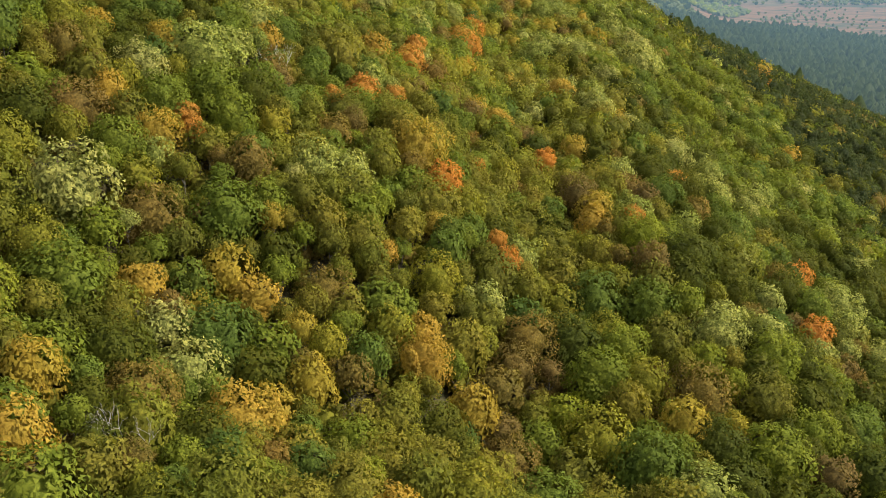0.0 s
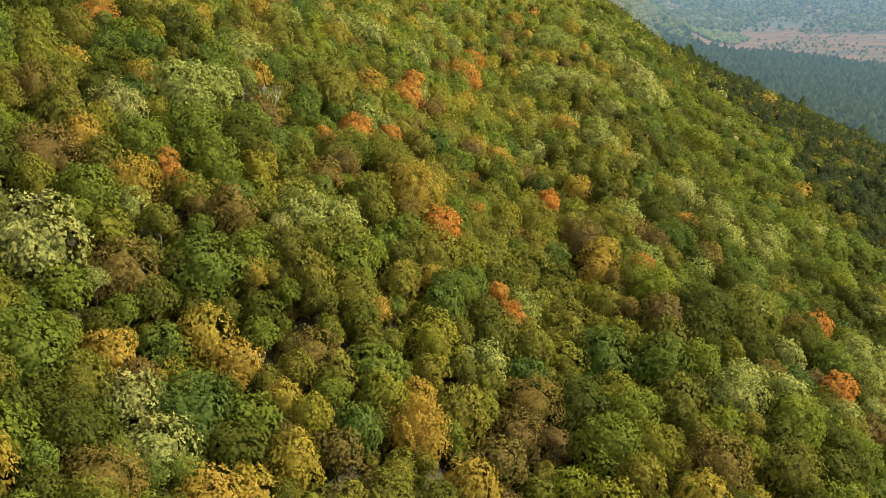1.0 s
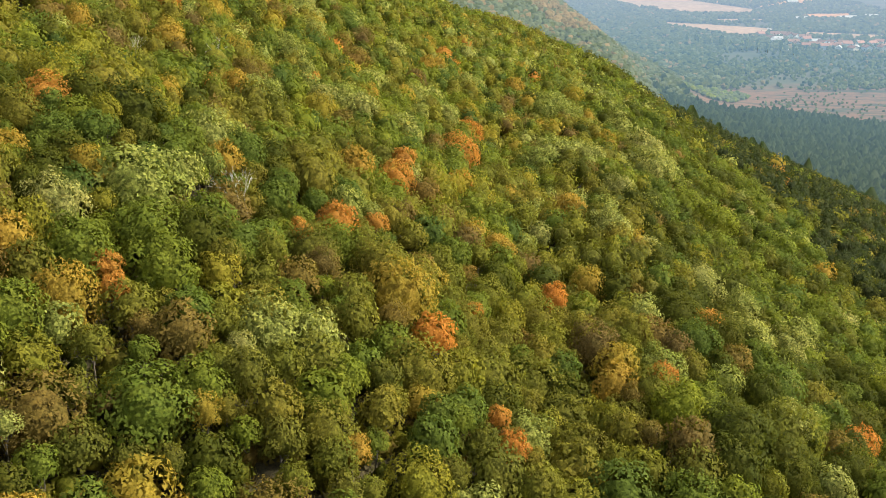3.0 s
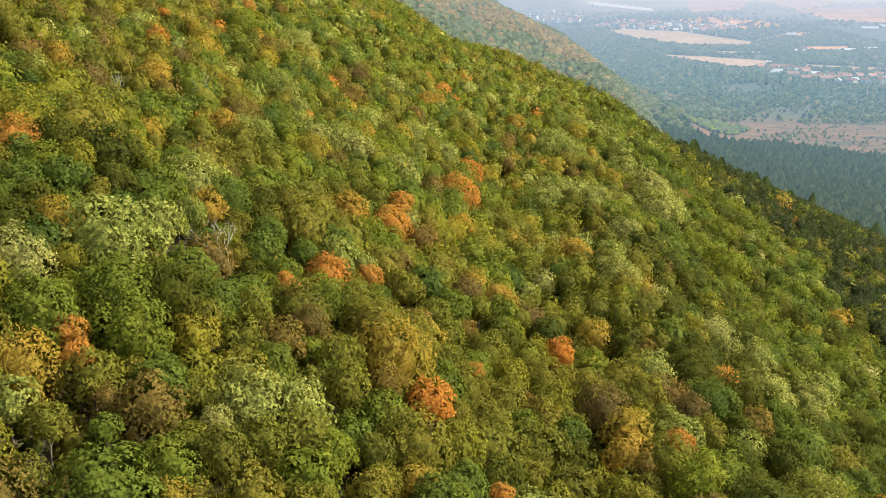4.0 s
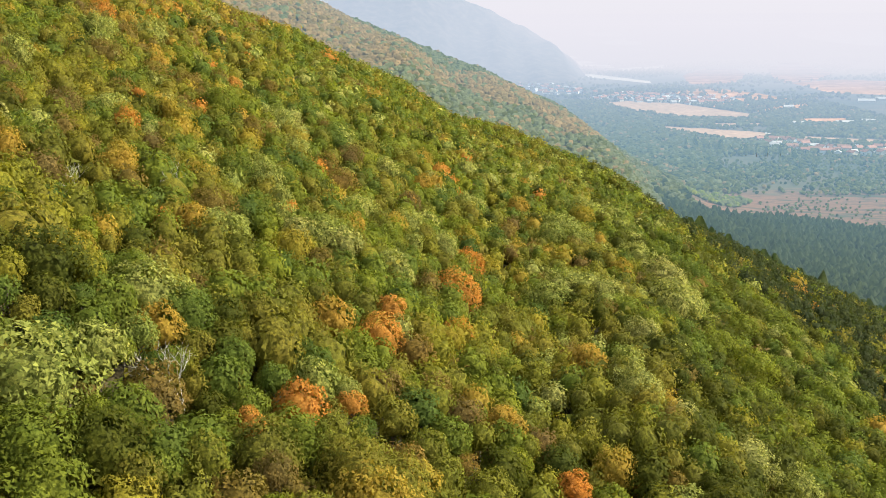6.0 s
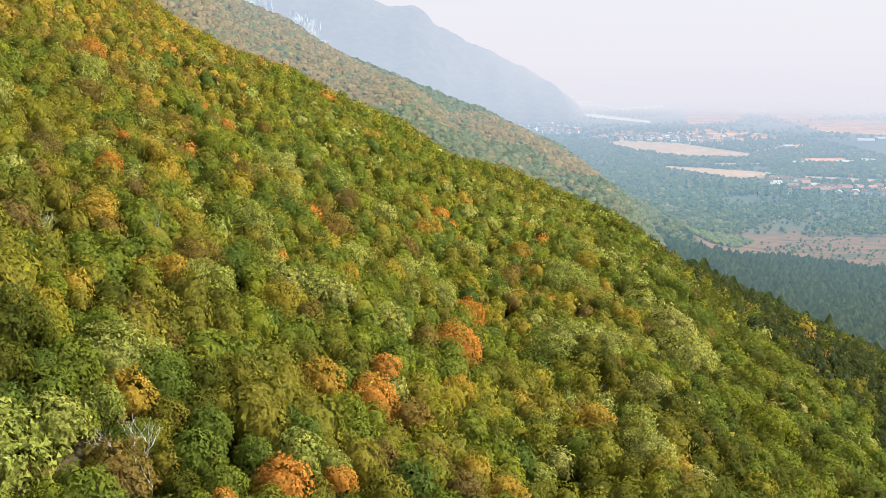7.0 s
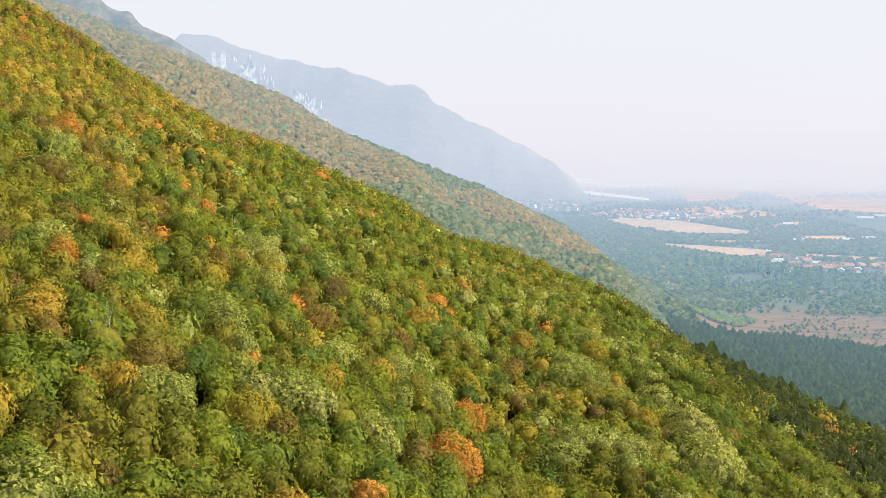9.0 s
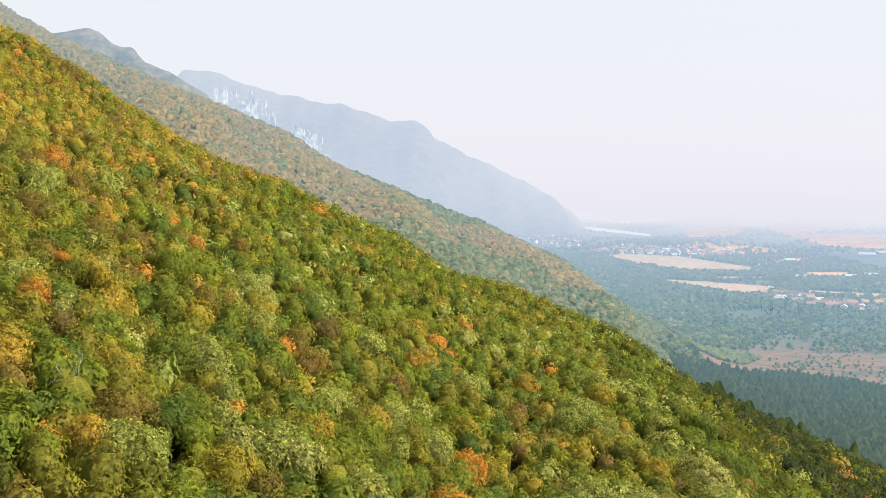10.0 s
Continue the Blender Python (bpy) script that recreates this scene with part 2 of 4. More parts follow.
def ground_material():
    """Leaf litter on the slopes, dry grass and scrub on the plain."""
    m, nt, out = nodes_of("ground")
    g = nt.nodes.new("ShaderNodeNewGeometry")
    sep = nt.nodes.new("ShaderNodeSeparateXYZ")
    nt.links.new(g.outputs["Position"], sep.inputs[0])
    litter = ramp(nt, noise_tex(nt, 0.35, 5.0), [(0.3, (0.030, 0.025, 0.010)), (0.55, (0.044, 0.038, 0.013)), (0.75, (0.034, 0.040, 0.012))])
    litter = mix_col(nt, 1.0, litter, ramp(nt, noise_tex(nt, 5.0, 4.0, 0.7), [(0.35, (0.35, 0.33, 0.3)), (0.65, (1.5, 1.4, 1.2))]), "MULTIPLY")
    n_big = noise_tex(nt, 0.004, 4.0, 0.6)
    n_mid = noise_tex(nt, 0.02, 4.0, 0.6)
    grass = ramp(nt, n_big, [(0.38, (0.032, 0.046, 0.020)), (0.47, (0.050, 0.056, 0.026)), (0.56, (0.086, 0.072, 0.040)), (0.66, (0.046, 0.054, 0.026))])
    grass = mix_col(nt, 1.0, grass, ramp(nt, n_mid, [(0.3, (0.7, 0.75, 0.7)), (0.7, (1.25, 1.2, 1.2))]), "MULTIPLY")
    low = nt.nodes.new("ShaderNodeMapRange")
    low.inputs["From Min"].default_value, low.inputs["From Max"].default_value = 26.0, 12.0
    nt.links.new(sep.outputs["Z"], low.inputs["Value"])
    farther = nt.nodes.new("ShaderNodeMapRange")
    farther.inputs["From Min"].default_value, farther.inputs["From Max"].default_value = 1900.0, 2400.0
    nt.links.new(sep.outputs["Y"], farther.inputs["Value"])
    fac = math_node(nt, "MAXIMUM", low.outputs[0], farther.outputs[0])
    col = mix_col(nt, fac, litter, grass)
    dx = math_node(nt, "POWER", math_node(nt, "ABSOLUTE", math_node(nt, "DIVIDE", math_node(nt, "SUBTRACT", sep.outputs["X"], 420.0), 290.0)), 2.0)
    dy = math_node(nt, "POWER", math_node(nt, "ABSOLUTE", math_node(nt, "DIVIDE", math_node(nt, "SUBTRACT", sep.outputs["Y"], 965.0), 92.0)), 2.0)
    edge = math_node(nt, "ADD", math_node(nt, "ADD", dx, dy), math_node(nt, "MULTIPLY", math_node(nt, "SUBTRACT", noise_tex(nt, 0.018, 5.0, 0.65), 0.5), 2.6))
    inside = nt.nodes.new("ShaderNodeMapRange")
    inside.inputs["From Min"].default_value, inside.inputs["From Max"].default_value = 1.5, 0.9
    nt.links.new(edge, inside.inputs["Value"])
    streak = nt.nodes.new("ShaderNodeMapping")
    streak.inputs["Scale"].default_value = (0.35, 1.3, 1.0)
    nt.links.new(g.outputs["Position"], streak.inputs["Vector"])
    heath = ramp(nt, noise_tex(nt, 0.03, 6.0, 0.7, streak.outputs[0]), [(0.38, (0.024, 0.032, 0.012)), (0.44, (0.080, 0.044, 0.020)), (0.50, (0.170, 0.074, 0.036)), (0.55, (0.100, 0.050, 0.024)), (0.61, (0.036, 0.038, 0.015))])
    col = mix_col(nt, inside.outputs[0], col, heath)
    p = node(nt, "ShaderNodeBsdfPrincipled", Roughness=0.95)
    nt.links.new(col, p.inputs["Base Color"])
    # haze over the plain is painted into the ground shader as well
    nt.links.new(painted_haze(nt, p.outputs[0]), out.inputs["Surface"])
    return m


# ---- mesh helpers ----
def mesh_of(name, verts, quads=None, tris=None, mat=None, tint=None, smooth=False, normals=None, leaf=None):
    me = bpy.data.meshes.new(name)
    verts = np.asarray(verts, np.float32)
    quads = np.zeros((0, 4), np.int32) if quads is None else np.asarray(quads, np.int32)
    tris = np.zeros((0, 3), np.int32) if tris is None else np.asarray(tris, np.int32)
    sprays = 0 if leaf is None else len(leaf)
    if sprays:
        tris = np.concatenate([np.asarray(leaf, np.int32), tris])
    me.vertices.add(len(verts))
    me.vertices.foreach_set("co", verts.ravel())
    loops = np.concatenate([quads.ravel(), tris.ravel()])
    me.loops.add(len(loops))
    me.loops.foreach_set("vertex_index", loops)
    starts = np.concatenate([np.arange(len(quads)) * 4, len(quads) * 4 + np.arange(len(tris)) * 3])
    me.polygons.add(len(starts))
    me.polygons.foreach_set("loop_start", starts.astype(np.int32))
    if tint is not None:
        me.attributes.new("tint", "FLOAT", "POINT").data.foreach_set("value", np.asarray(tint, np.float32))
    me.update(calc_edges=True)
    me.validate()
    if smooth:
        me.polygons.foreach_set("use_smooth", np.ones(len(starts), bool))
    if normals is not None:             # sprays shade as part of the rounded crown that they make up
        me.polygons.foreach_set("use_smooth", np.ones(len(starts), bool))
        me.normals_split_custom_set_from_vertices(np.asarray(normals, np.float32).tolist())
    if isinstance(mat, tuple):          # leaf sprays, and the denser inside of the crown
        for one in mat:
            me.materials.append(one)
        slot = np.ones(len(starts), np.int32)
        slot[:len(quads)] = 2
        slot[len(quads):len(quads) + sprays] = 0
        me.polygons.foreach_set("material_index", slot)
    elif mat:
        me.materials.append(mat)
    return me


def part(name, me, parent, label=""):
    ob = new(name, me)
    ob.parent = parent
    return tagged(ob, label)


PHI = (1 + 5 ** 0.5) / 2
ICO_V = np.array([(-1, PHI, 0), (1, PHI, 0), (-1, -PHI, 0), (1, -PHI, 0), (0, -1, PHI), (0, 1, PHI), (0, -1, -PHI), (0, 1, -PHI), (PHI, 0, -1), (PHI, 0, 1), (-PHI, 0, -1), (-PHI, 0, 1)]) / math.hypot(1, PHI)
ICO_F = np.array([(0, 11, 5), (0, 5, 1), (0, 1, 7), (0, 7, 10), (0, 10, 11), (1, 5, 9), (5, 11, 4), (11, 10, 2), (10, 7, 6), (7, 1, 8), (3, 9, 4), (3, 4, 2), (3, 2, 6), (3, 6, 8), (3, 8, 9), (4, 9, 5), (2, 4, 11), (6, 2, 10), (8, 6, 7), (9, 8, 1)])


def unit(v):
    return v / np.maximum(np.linalg.norm(v, axis=-1, keepdims=True), 1e-9)


def rounder():
    """An icosahedron with each face cut in four."""
    v, f, seen = [tuple(p) for p in ICO_V], [], {}

    def mid(a, c):
        key = (min(a, c), max(a, c))
        if key not in seen:
            p = (np.array(v[a]) + np.array(v[c])) / 2
            v.append(tuple(p / np.linalg.norm(p)))
            seen[key] = len(v) - 1
        return seen[key]

    for a, c, d in ICO_F:
        x, y, z = mid(a, c), mid(c, d), mid(d, a)
        f += [(a, x, z), (c, y, x), (d, z, y), (x, y, z)]
    return np.array(v), np.array(f)


BALL_V, BALL_F = rounder()


def crown_arrays(r, leaves, lobes, size, spread=0.62, lobe_r=(0.28, 0.46), tall=0.95, ragged=0.5, low=False, mid=0.0, core=0.7):
    """A crown of radius 1 round (0, 0, mid): leaf sprays over many rounded lobes, with gaps between them."""
    k = np.arange(lobes)
    d_z = 1 - 1.55 * (k + r.uniform(0.2, 0.8, lobes)) / lobes            # lobes spiral down from the top
    turn = k * 2.39996 + r.uniform(-0.5, 0.5, lobes)
    flat = np.sqrt(np.maximum(1 - d_z ** 2, 0))
    d = np.stack([flat * np.cos(turn), flat * np.sin(turn), d_z], 1)
    lr = r.uniform(*lobe_r, lobes)
    lc = d * (1 - lr[:, None]) * r.uniform(0.8, 1.12, (lobes, 1)) * (spread / 0.62)
    m = leaves * 4
    pick = r.choice(lobes, m, p=lr ** 2 / (lr ** 2).sum())
    n = unit(r.normal(size=(m, 3)))
    c = lc[pick] + n * lr[pick, None] * r.uniform(0.86, 1.16, (m, 1))
    inside = (np.linalg.norm(c[:, None] - lc[None], axis=2) < lr[None] * 0.84).any(1)
    keep = np.flatnonzero(~inside & (n[:, 2] > -0.45) & (c[:, 2] > -0.7))[:leaves]
    n, c = n[keep], c[keep]
    k = len(c)
    grow = np.ones((k, 1))
    deep = r.uniform(size=k) < 0.3               # larger, deeper sprays close the crown
    c[deep] *= 0.88
    grow[deep] = 1.3
    dome = unit(c + np.array((0, 0, 0.35)))
    soft = 0.62 * n + 0.50 * dome
    n = unit(soft + ragged * 0.8 * r.normal(size=(k, 3)))
    n *= np.where((n * dome).sum(1) < 0, -1.0, 1.0)[:, None]
    lit = unit(soft + 0.22 * n)
    up = dome * 0.5 + np.array((0, 0, 0.9)) + 0.75 * r.normal(size=(k, 3))     # sprays reach up and out
    u = unit(up - n * (up * n).sum(1, keepdims=True))
    w = np.cross(n, u)
    a = grow * size * r.uniform(0.65, 1.35, (k, 1))
    b = a * r.uniform(0.5, 0.8, (k, 1))
    v = np.stack([c - u * a * 0.8 - w * b * 1.15, c + u * a * 1.25 - n * a * 0.2, c - u * a * 0.8 + w * b * 1.15], 1).reshape(-1, 3)
    leaf = np.arange(3 * k).reshape(-1, 3)
    bv, bf = (ICO_V, ICO_F) if low else (BALL_V, BALL_F)
    reach = np.maximum(0.45, (np.einsum("ij,kj->ik", bv, lc) + lr[None] * 0.8).max(1))[:, None]
    cv = bv * reach * r.uniform(core - 0.06, core + 0.06, (len(bv), 1))
    t = bf + len(v)
    v = np.concatenate([v, cv]) * np.array((1, 1, tall)) + np.array((0, 0, mid))
    return v, leaf, t, np.concatenate([np.repeat(lit, 3, 0), unit(bv)])


def tube(points, radii, sides=6):
    """A tapered limb along points."""
    points = [Vector(p) for p in points]
    v, q = [], []
    for i, p in enumerate(points):
        ax = (points[min(i + 1, len(points) - 1)] - points[max(i - 1, 0)]).normalized()
        s = ax.orthogonal().normalized()
        w = ax.cross(s)
        for k in range(sides):
            a = 2 * math.pi * k / sides
            v.append(p + (s * math.cos(a) + w * math.sin(a)) * radii[i])
        if i:
            for k in range(sides):
                a0, a1 = (i - 1) * sides + k, (i - 1) * sides + (k + 1) % sides
                q.append((a0, a1, a1 + sides, a0 + sides))
    return np.array(v), np.array(q)


def joined(parts):
    v, q, n = [], [], 0
    for a, b in parts:
        v.append(a)
        q.append(b + n)
        n += len(a)
    return np.concatenate(v), np.concatenate(q)


def trunk_arrays(r, limbs=4, top=1.7, girth=0.055):
    bits = []
    lean = r.normal(scale=0.07, size=2)
    mid = (lean[0], lean[1], 0.8)
    bits.append(tube([(0, 0, -0.35), (lean[0] * 0.4, lean[1] * 0.4, 0.35), mid, (lean[0] * 1.4, lean[1] * 1.4, top)], [girth * 1.5, girth, girth * 0.75, girth * 0.2]))
    for i in range(limbs):
        a = 2 * math.pi * (i + r.uniform(0, 0.7)) / limbs
        h = r.uniform(0.55, 1.0)
        reach = r.uniform(0.45, 0.75)
        s = np.array((lean[0] * h, lean[1] * h, h))
        e = s + np.array((math.cos(a) * reach, math.sin(a) * reach, r.uniform(0.35, 0.8)))
        m_ = (s + e) / 2 + np.array((0, 0, -0.06))
        bits.append(tube([s, m_, e], [girth * 0.55, girth * 0.38, girth * 0.12], 5))
    return joined(bits)


# ---- ground: one sheet from under the camera to the horizon ----
def build_ground():
    na = 260
    radii = np.concatenate([[0.0], np.geomspace(6, 4940, 180)])
    ang = np.arange(na) * 2 * math.pi / na
    R, A = np.meshgrid(radii[1:], ang, indexing="ij")
    X, Y = R * np.sin(A), 40 + R * np.cos(A)
    V = np.concatenate([[(0, 40, float(land(0, 40)))], np.stack([X, Y, land(X, Y)], -1).reshape(-1, 3)])
    i, k = np.meshgrid(np.arange(len(radii) - 2), np.arange(na), indexing="ij")
    a, b = 1 + i * na + k, 1 + i * na + (k + 1) % na
    q = np.stack([a, a + na, b + na, b], -1).reshape(-1, 4)
    k = np.arange(na)
    t = np.stack([np.zeros(na, int), 1 + k, 1 + (k + 1) % na], -1)
    ob = new("ground", mesh_of("ground", V, q[:, ::-1], t[:, ::-1], ground_material(), smooth=True))
    tagged(ob, "brown leaf litter hillside running down to a dry hazy plain", "ground", kind="structure")


build_ground()


# ---- far mountains ----
def mountain(name, label, ys, depth, xs, zs, mat, seed, rough):
    """A ridge along x at y = ys with the given crest, falling towards the viewer."""
    r = np.random.default_rng(seed)
    nx, ny = 180, 36
    x = np.linspace(xs[0], xs[-1], nx)
    v = np.linspace(-0.25, 1, ny)
    X, T = np.meshgrid(x, v, indexing="ij")
    crest = np.interp(x, xs, zs)
    crest = crest + rough * 0.10 * np.sin(x * 0.045 + seed) + rough * 0.06 * np.sin(x * 0.11)
    fall = np.where(T < 0, 1 + T * 1.4, (1 - T) ** 1.25)
    ph = r.uniform(0, 6, 3)
    spur = np.sin(X * 0.013 + ph[0]) + 0.6 * np.sin(X * 0.031 + T * 2 + ph[1]) + 0.35 * np.sin(X * 0.067 - T * 3 + ph[2])
    Z = (crest[:, None] + 30) * fall - 30 + rough * spur * np.clip(T * 4, 0, 1) * (1 - T)
    Y = ys - depth * T + rough * 1.5 * spur * (1 - abs(T))
    i, k = np.meshgrid(np.arange(nx - 1), np.arange(ny - 1), indexing="ij")
    a = i * ny + k
    q = np.stack([a, a + 1, a + ny + 1, a + ny], -1).reshape(-1, 4)
    ob = new(name, mesh_of(name, np.stack([X, Y, Z], -1).reshape(-1, 3), q, None, mat, smooth=True))
    tagged(ob, label, "mountain", kind="structure")
    return X, Y, Z


# mountain colours, each with its own density of painted haze
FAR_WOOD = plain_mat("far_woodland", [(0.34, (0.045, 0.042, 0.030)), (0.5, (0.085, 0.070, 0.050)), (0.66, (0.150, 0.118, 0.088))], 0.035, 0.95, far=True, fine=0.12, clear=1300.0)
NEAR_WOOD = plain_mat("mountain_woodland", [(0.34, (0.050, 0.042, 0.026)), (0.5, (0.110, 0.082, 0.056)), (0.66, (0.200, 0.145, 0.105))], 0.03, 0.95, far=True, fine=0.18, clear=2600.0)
A_X = (-2200, -1156, -1079, -975, -949, -916, -884, -858, -832, -793, -774, -755, -736, -703, -678, -652, -613, -536, -380, -200)
A_Z = (646, 556, 530, 496, 496, 502, 507, 497, 472, 467, 458, 440, 420, 410, 402, 387, 357, 293, 150, -20)
mountain("mountain_middle", "wooded brown mountain shoulder in thin haze", 2300, 900, A_X, A_Z, NEAR_WOOD, 3, 20)
B_X = (-2600, -1504, -1299, -1072, -1041, -989, -938, -897, -785, -683, -581, -499, -470, -448, -315, -193, -162, -132, -10, 92, 194, 276, 358, 420)
B_Z = (800, 573, 522, 511, 529, 540, 537, 523, 481, 459, 434, 416, 424, 414, 368, 359, 339, 299, 236, 192, 143, 97, 36, -10)
BX, BY, BZ = mountain("mountain_far", "hazy blue mountain with pale limestone cliffs", 3600, 1100, B_X, B_Z, FAR_WOOD, 5, 30)


def cliff_arrays(r, wide, high):
    """A pale rock wall of upright ribs with ragged feet and broken tops."""
    v, q = [], []
    n = 11
    for i in range(n + 1):
        x = (i / n - 0.5) * wide
        top, foot = r.uniform(0.35, 1.0), r.uniform(0.0, 0.32)
        for k in range(6):
            h = foot + (top - foot) * k / 5 if top > foot else foot
            v.append((x + r.normal() * wide * 0.03, -high * 0.10 * (1 - h) + (high * 0.05 if i % 2 else 0) + r.normal() * high * 0.02, h * high))
    for i in range(n):
        if r.uniform() < 0.2:                 # a wooded cleft
            continue
        for k in range(5):
            a = i * 6 + k
            q.append((a, a + 6, a + 7, a + 1))
    return np.array(v), np.array(q)


def build_cliffs():
    r = np.random.default_rng(21)
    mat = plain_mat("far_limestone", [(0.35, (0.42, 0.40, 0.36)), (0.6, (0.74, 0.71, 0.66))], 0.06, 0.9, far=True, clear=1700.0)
    spots = ((-838, 0.13, 76, 80), (-800, 0.10, 40, 55), (-700, 0.20, 80, 130), (-735, 0.22, 80, 60), (-645, 0.22, 40, 85), (-618, 0.26, 26, 45), (-545, 0.24, 60, 62), (-520, 0.26, 72, 95), (-485, 0.29, 76, 76), (-470, 0.32, 30, 50), (-440, 0.36, 34, 45), (-425, 0.34, 24, 40))
    for x, t, w, h in spots:
        i = int(np.argmin(abs(BX[:, 0] - x)))
        k = int(round((t + 0.25) / 1.25 * 35))
        v, q = cliff_arrays(r, w * 0.8, h * 0.95)
        ob = new("cliff", mesh_of("cliff", v, q, None, mat))
        ob.matrix_basis = pose(x - 26, BY[i, k] - 24, BZ[i, k] - h * 0.35 + 22, 0, 0, 34)
        tagged(ob, "pale limestone cliff on the far mountain", "cliff", "cliffs of the far mountain")


build_cliffs()

# ---- woodland ----
HALF_VIEW = 0.47


def in_view(x, y, margin=12.0):
    return np.abs(x) < HALF_VIEW * np.maximum(y, 0) + margin


class Field:
    """Keeps trees apart."""

    def __init__(self, cell=5.0):
        self.cell, self.grid = cell, {}

    def free(self, x, y, r):
        cx, cy, n = int(x // self.cell), int(y // self.cell), 2
        for i in range(cx - n, cx + n + 1):
            for j in range(cy - n, cy + n + 1):
                for a, b, c in self.grid.get((i, j), ()):
                    if (a - x) ** 2 + (b - y) ** 2 < (0.55 * (r + c)) ** 2:
                        return False
        return True

    def add(self, x, y, r):
        self.grid.setdefault((int(x // self.cell), int(y // self.cell)), []).append((x, y, r))


# trees that stand out: place and crown radius
SILVER = ((-30.0, 66.8, 3.6), (-26.5, 92.5, 4.0), (-14.1, 81.5, 2.5), (-11.1, 83.2, 2.0), (-20.9, 57.5, 1.8), (40.0, 95.9, 2.7), (21.4, 74.7, 2.3), (26.4, 78.5, 1.9), (-30.1, 86.0, 2.2), (-24.9, 109.2, 2.8), (26.6, 123.1, 2.2), (29.0, 112.9, 2.6), (36.0, 119.8, 2.5), (17.2, 98.0, 2.1), (31.0, 123.4, 2.2))
SILVER_FAR = ((28.8, 173.8, 4.7), (17.0, 132.7, 2.8), (31.3, 193.4, 4.0), (10.7, 165.5, 3.1), (18.2, 200.5, 2.7), (-14.2, 162.9, 2.2), (-16.0, 141.2, 1.8), (-3.7, 166.4, 1.8), (-44.3, 156.3, 2.0), (-30.5, 196.6, 3.0), (-25.4, 177.2, 2.2), (-25.1, 155.2, 2.4), (-24.0, 130.4, 2.6), (-16.4, 144.0, 2.4), (-21.0, 144.1, 1.5), (-3.5, 164.4, 1.7), (-61.6, 202.8, 3.2), (-58.1, 216.2, 4.0), (-14.9, 160.5, 1.9), (22.2, 229.4, 4.2), (15.6, 204.1, 2.7), (28.7, 203.6, 4.1), (-45.7, 245.0, 3.0), (-20.4, 246.2, 3.0), (-8.7, 169.1, 2.4), (-0.9, 202.5, 2.0), (13.1, 253.3, 2.5), (-13.8, 141.5, 1.9))
ORANGE = ((-2.8, 90.6, 1.9), (-25.1, 81.5, 1.1), (-8.0, 122.9, 2.1), (8.9, 112.8, 1.4), (34.2, 86.2, 1.9), (-12.0, 103.2, 1.9), (2.4, 83.5, 0.9), (3.4, 80.8, 1.1), (36.6, 99.8, 1.9), (9.0, 111.1, 1.3), (0.6, 100.4, 0.8), (-1.4, 150.2, 3.1), (-40.1, 151.3, 1.4), (-39.8, 203.4, 1.4), (-5.6, 218.9, 1.6), (-0.6, 169.0, 2.3), (7.1, 293.4, 2.2), (-43.3, 165.6, 0.8), (-9.4, 186.2, 1.3), (84.9, 280.7, 2.5))
YELLOW = ((-31.2, 80.6, 1.7), (-18.7, 65.8, 2.0), (-16.2, 64.4, 1.7), (-23.4, 61.0, 1.6), (-16.0, 71.2, 1.0), (12.8, 94.4, 1.9), (-25.1, 46.5, 1.8), (-11.1, 57.0, 1.8), (-3.8, 63.5, 2.2), (16.2, 62.3, 2.0), (20.2, 62.9, 1.1), (-12.5, 61.7, 1.3), (-12.3, 122.0, 2.0), (-18.3, 85.6, 1.6), (-30.4, 145.7, 2.1), (-36.3, 136.9, 2.0), (-18.5, 136.4, 2.2), (12.7, 115.7, 1.9), (13.1, 97.1, 1.9), (12.9, 139.2, 2.0), (-29.6, 91.5, 1.5), (-39.7, 166.3, 1.4), (-27.0, 130.2, 1.5), (23.4, 184.0, 1.9), (-8.1, 200.0, 1.8), (8.7, 213.4, 2.0))
GREEN = ((-27.4, 82.2, 2.5), (17.3, 89.7, 2.4), (16.2, 78.9, 2.7), (-18.3, 58.9, 2.9), (-27.6, 57.2, 3.4), (11.2, 80.2, 2.9), (10.4, 67.7, 2.6), (-13.9, 44.4, 1.5), (22.7, 60.8, 2.7), (-19.5, 71.0, 2.8), (-22.0, 83.7, 2.6), (12.9, 57.6, 2.6), (-17.3, 102.5, 1.8), (-23.8, 86.5, 2.3), (-17.2, 105.2, 1.4), (-21.5, 108.1, 2.2))
GREEN_FAR = ((36.7, 159.6, 3.7), (46.6, 162.1, 3.9), (32.5, 163.0, 3.4), (51.5, 197.1, 4.2), (44.8, 135.3, 3.3), (-61.4, 241.5, 3.1), (-28.3, 154.0, 2.3), (-38.8, 244.9, 2.4), (-8.7, 226.7, 3.1), (-22.5, 195.6, 2.4), (-37.6, 223.6, 2.1), (-22.2, 262.2, 3.0), (42.6, 308.5, 3.8), (40.8, 252.8, 3.5), (38.6, 225.0, 3.0), (39.2, 205.9, 3.2), (-10.8, 155.2, 2.2), (-2.2, 184.9, 2.2), (3.7, 188.8, 2.3), (-23.7, 143.6, 2.2), (-31.8, 264.3, 2.8), (-37.4, 183.6, 2.6))
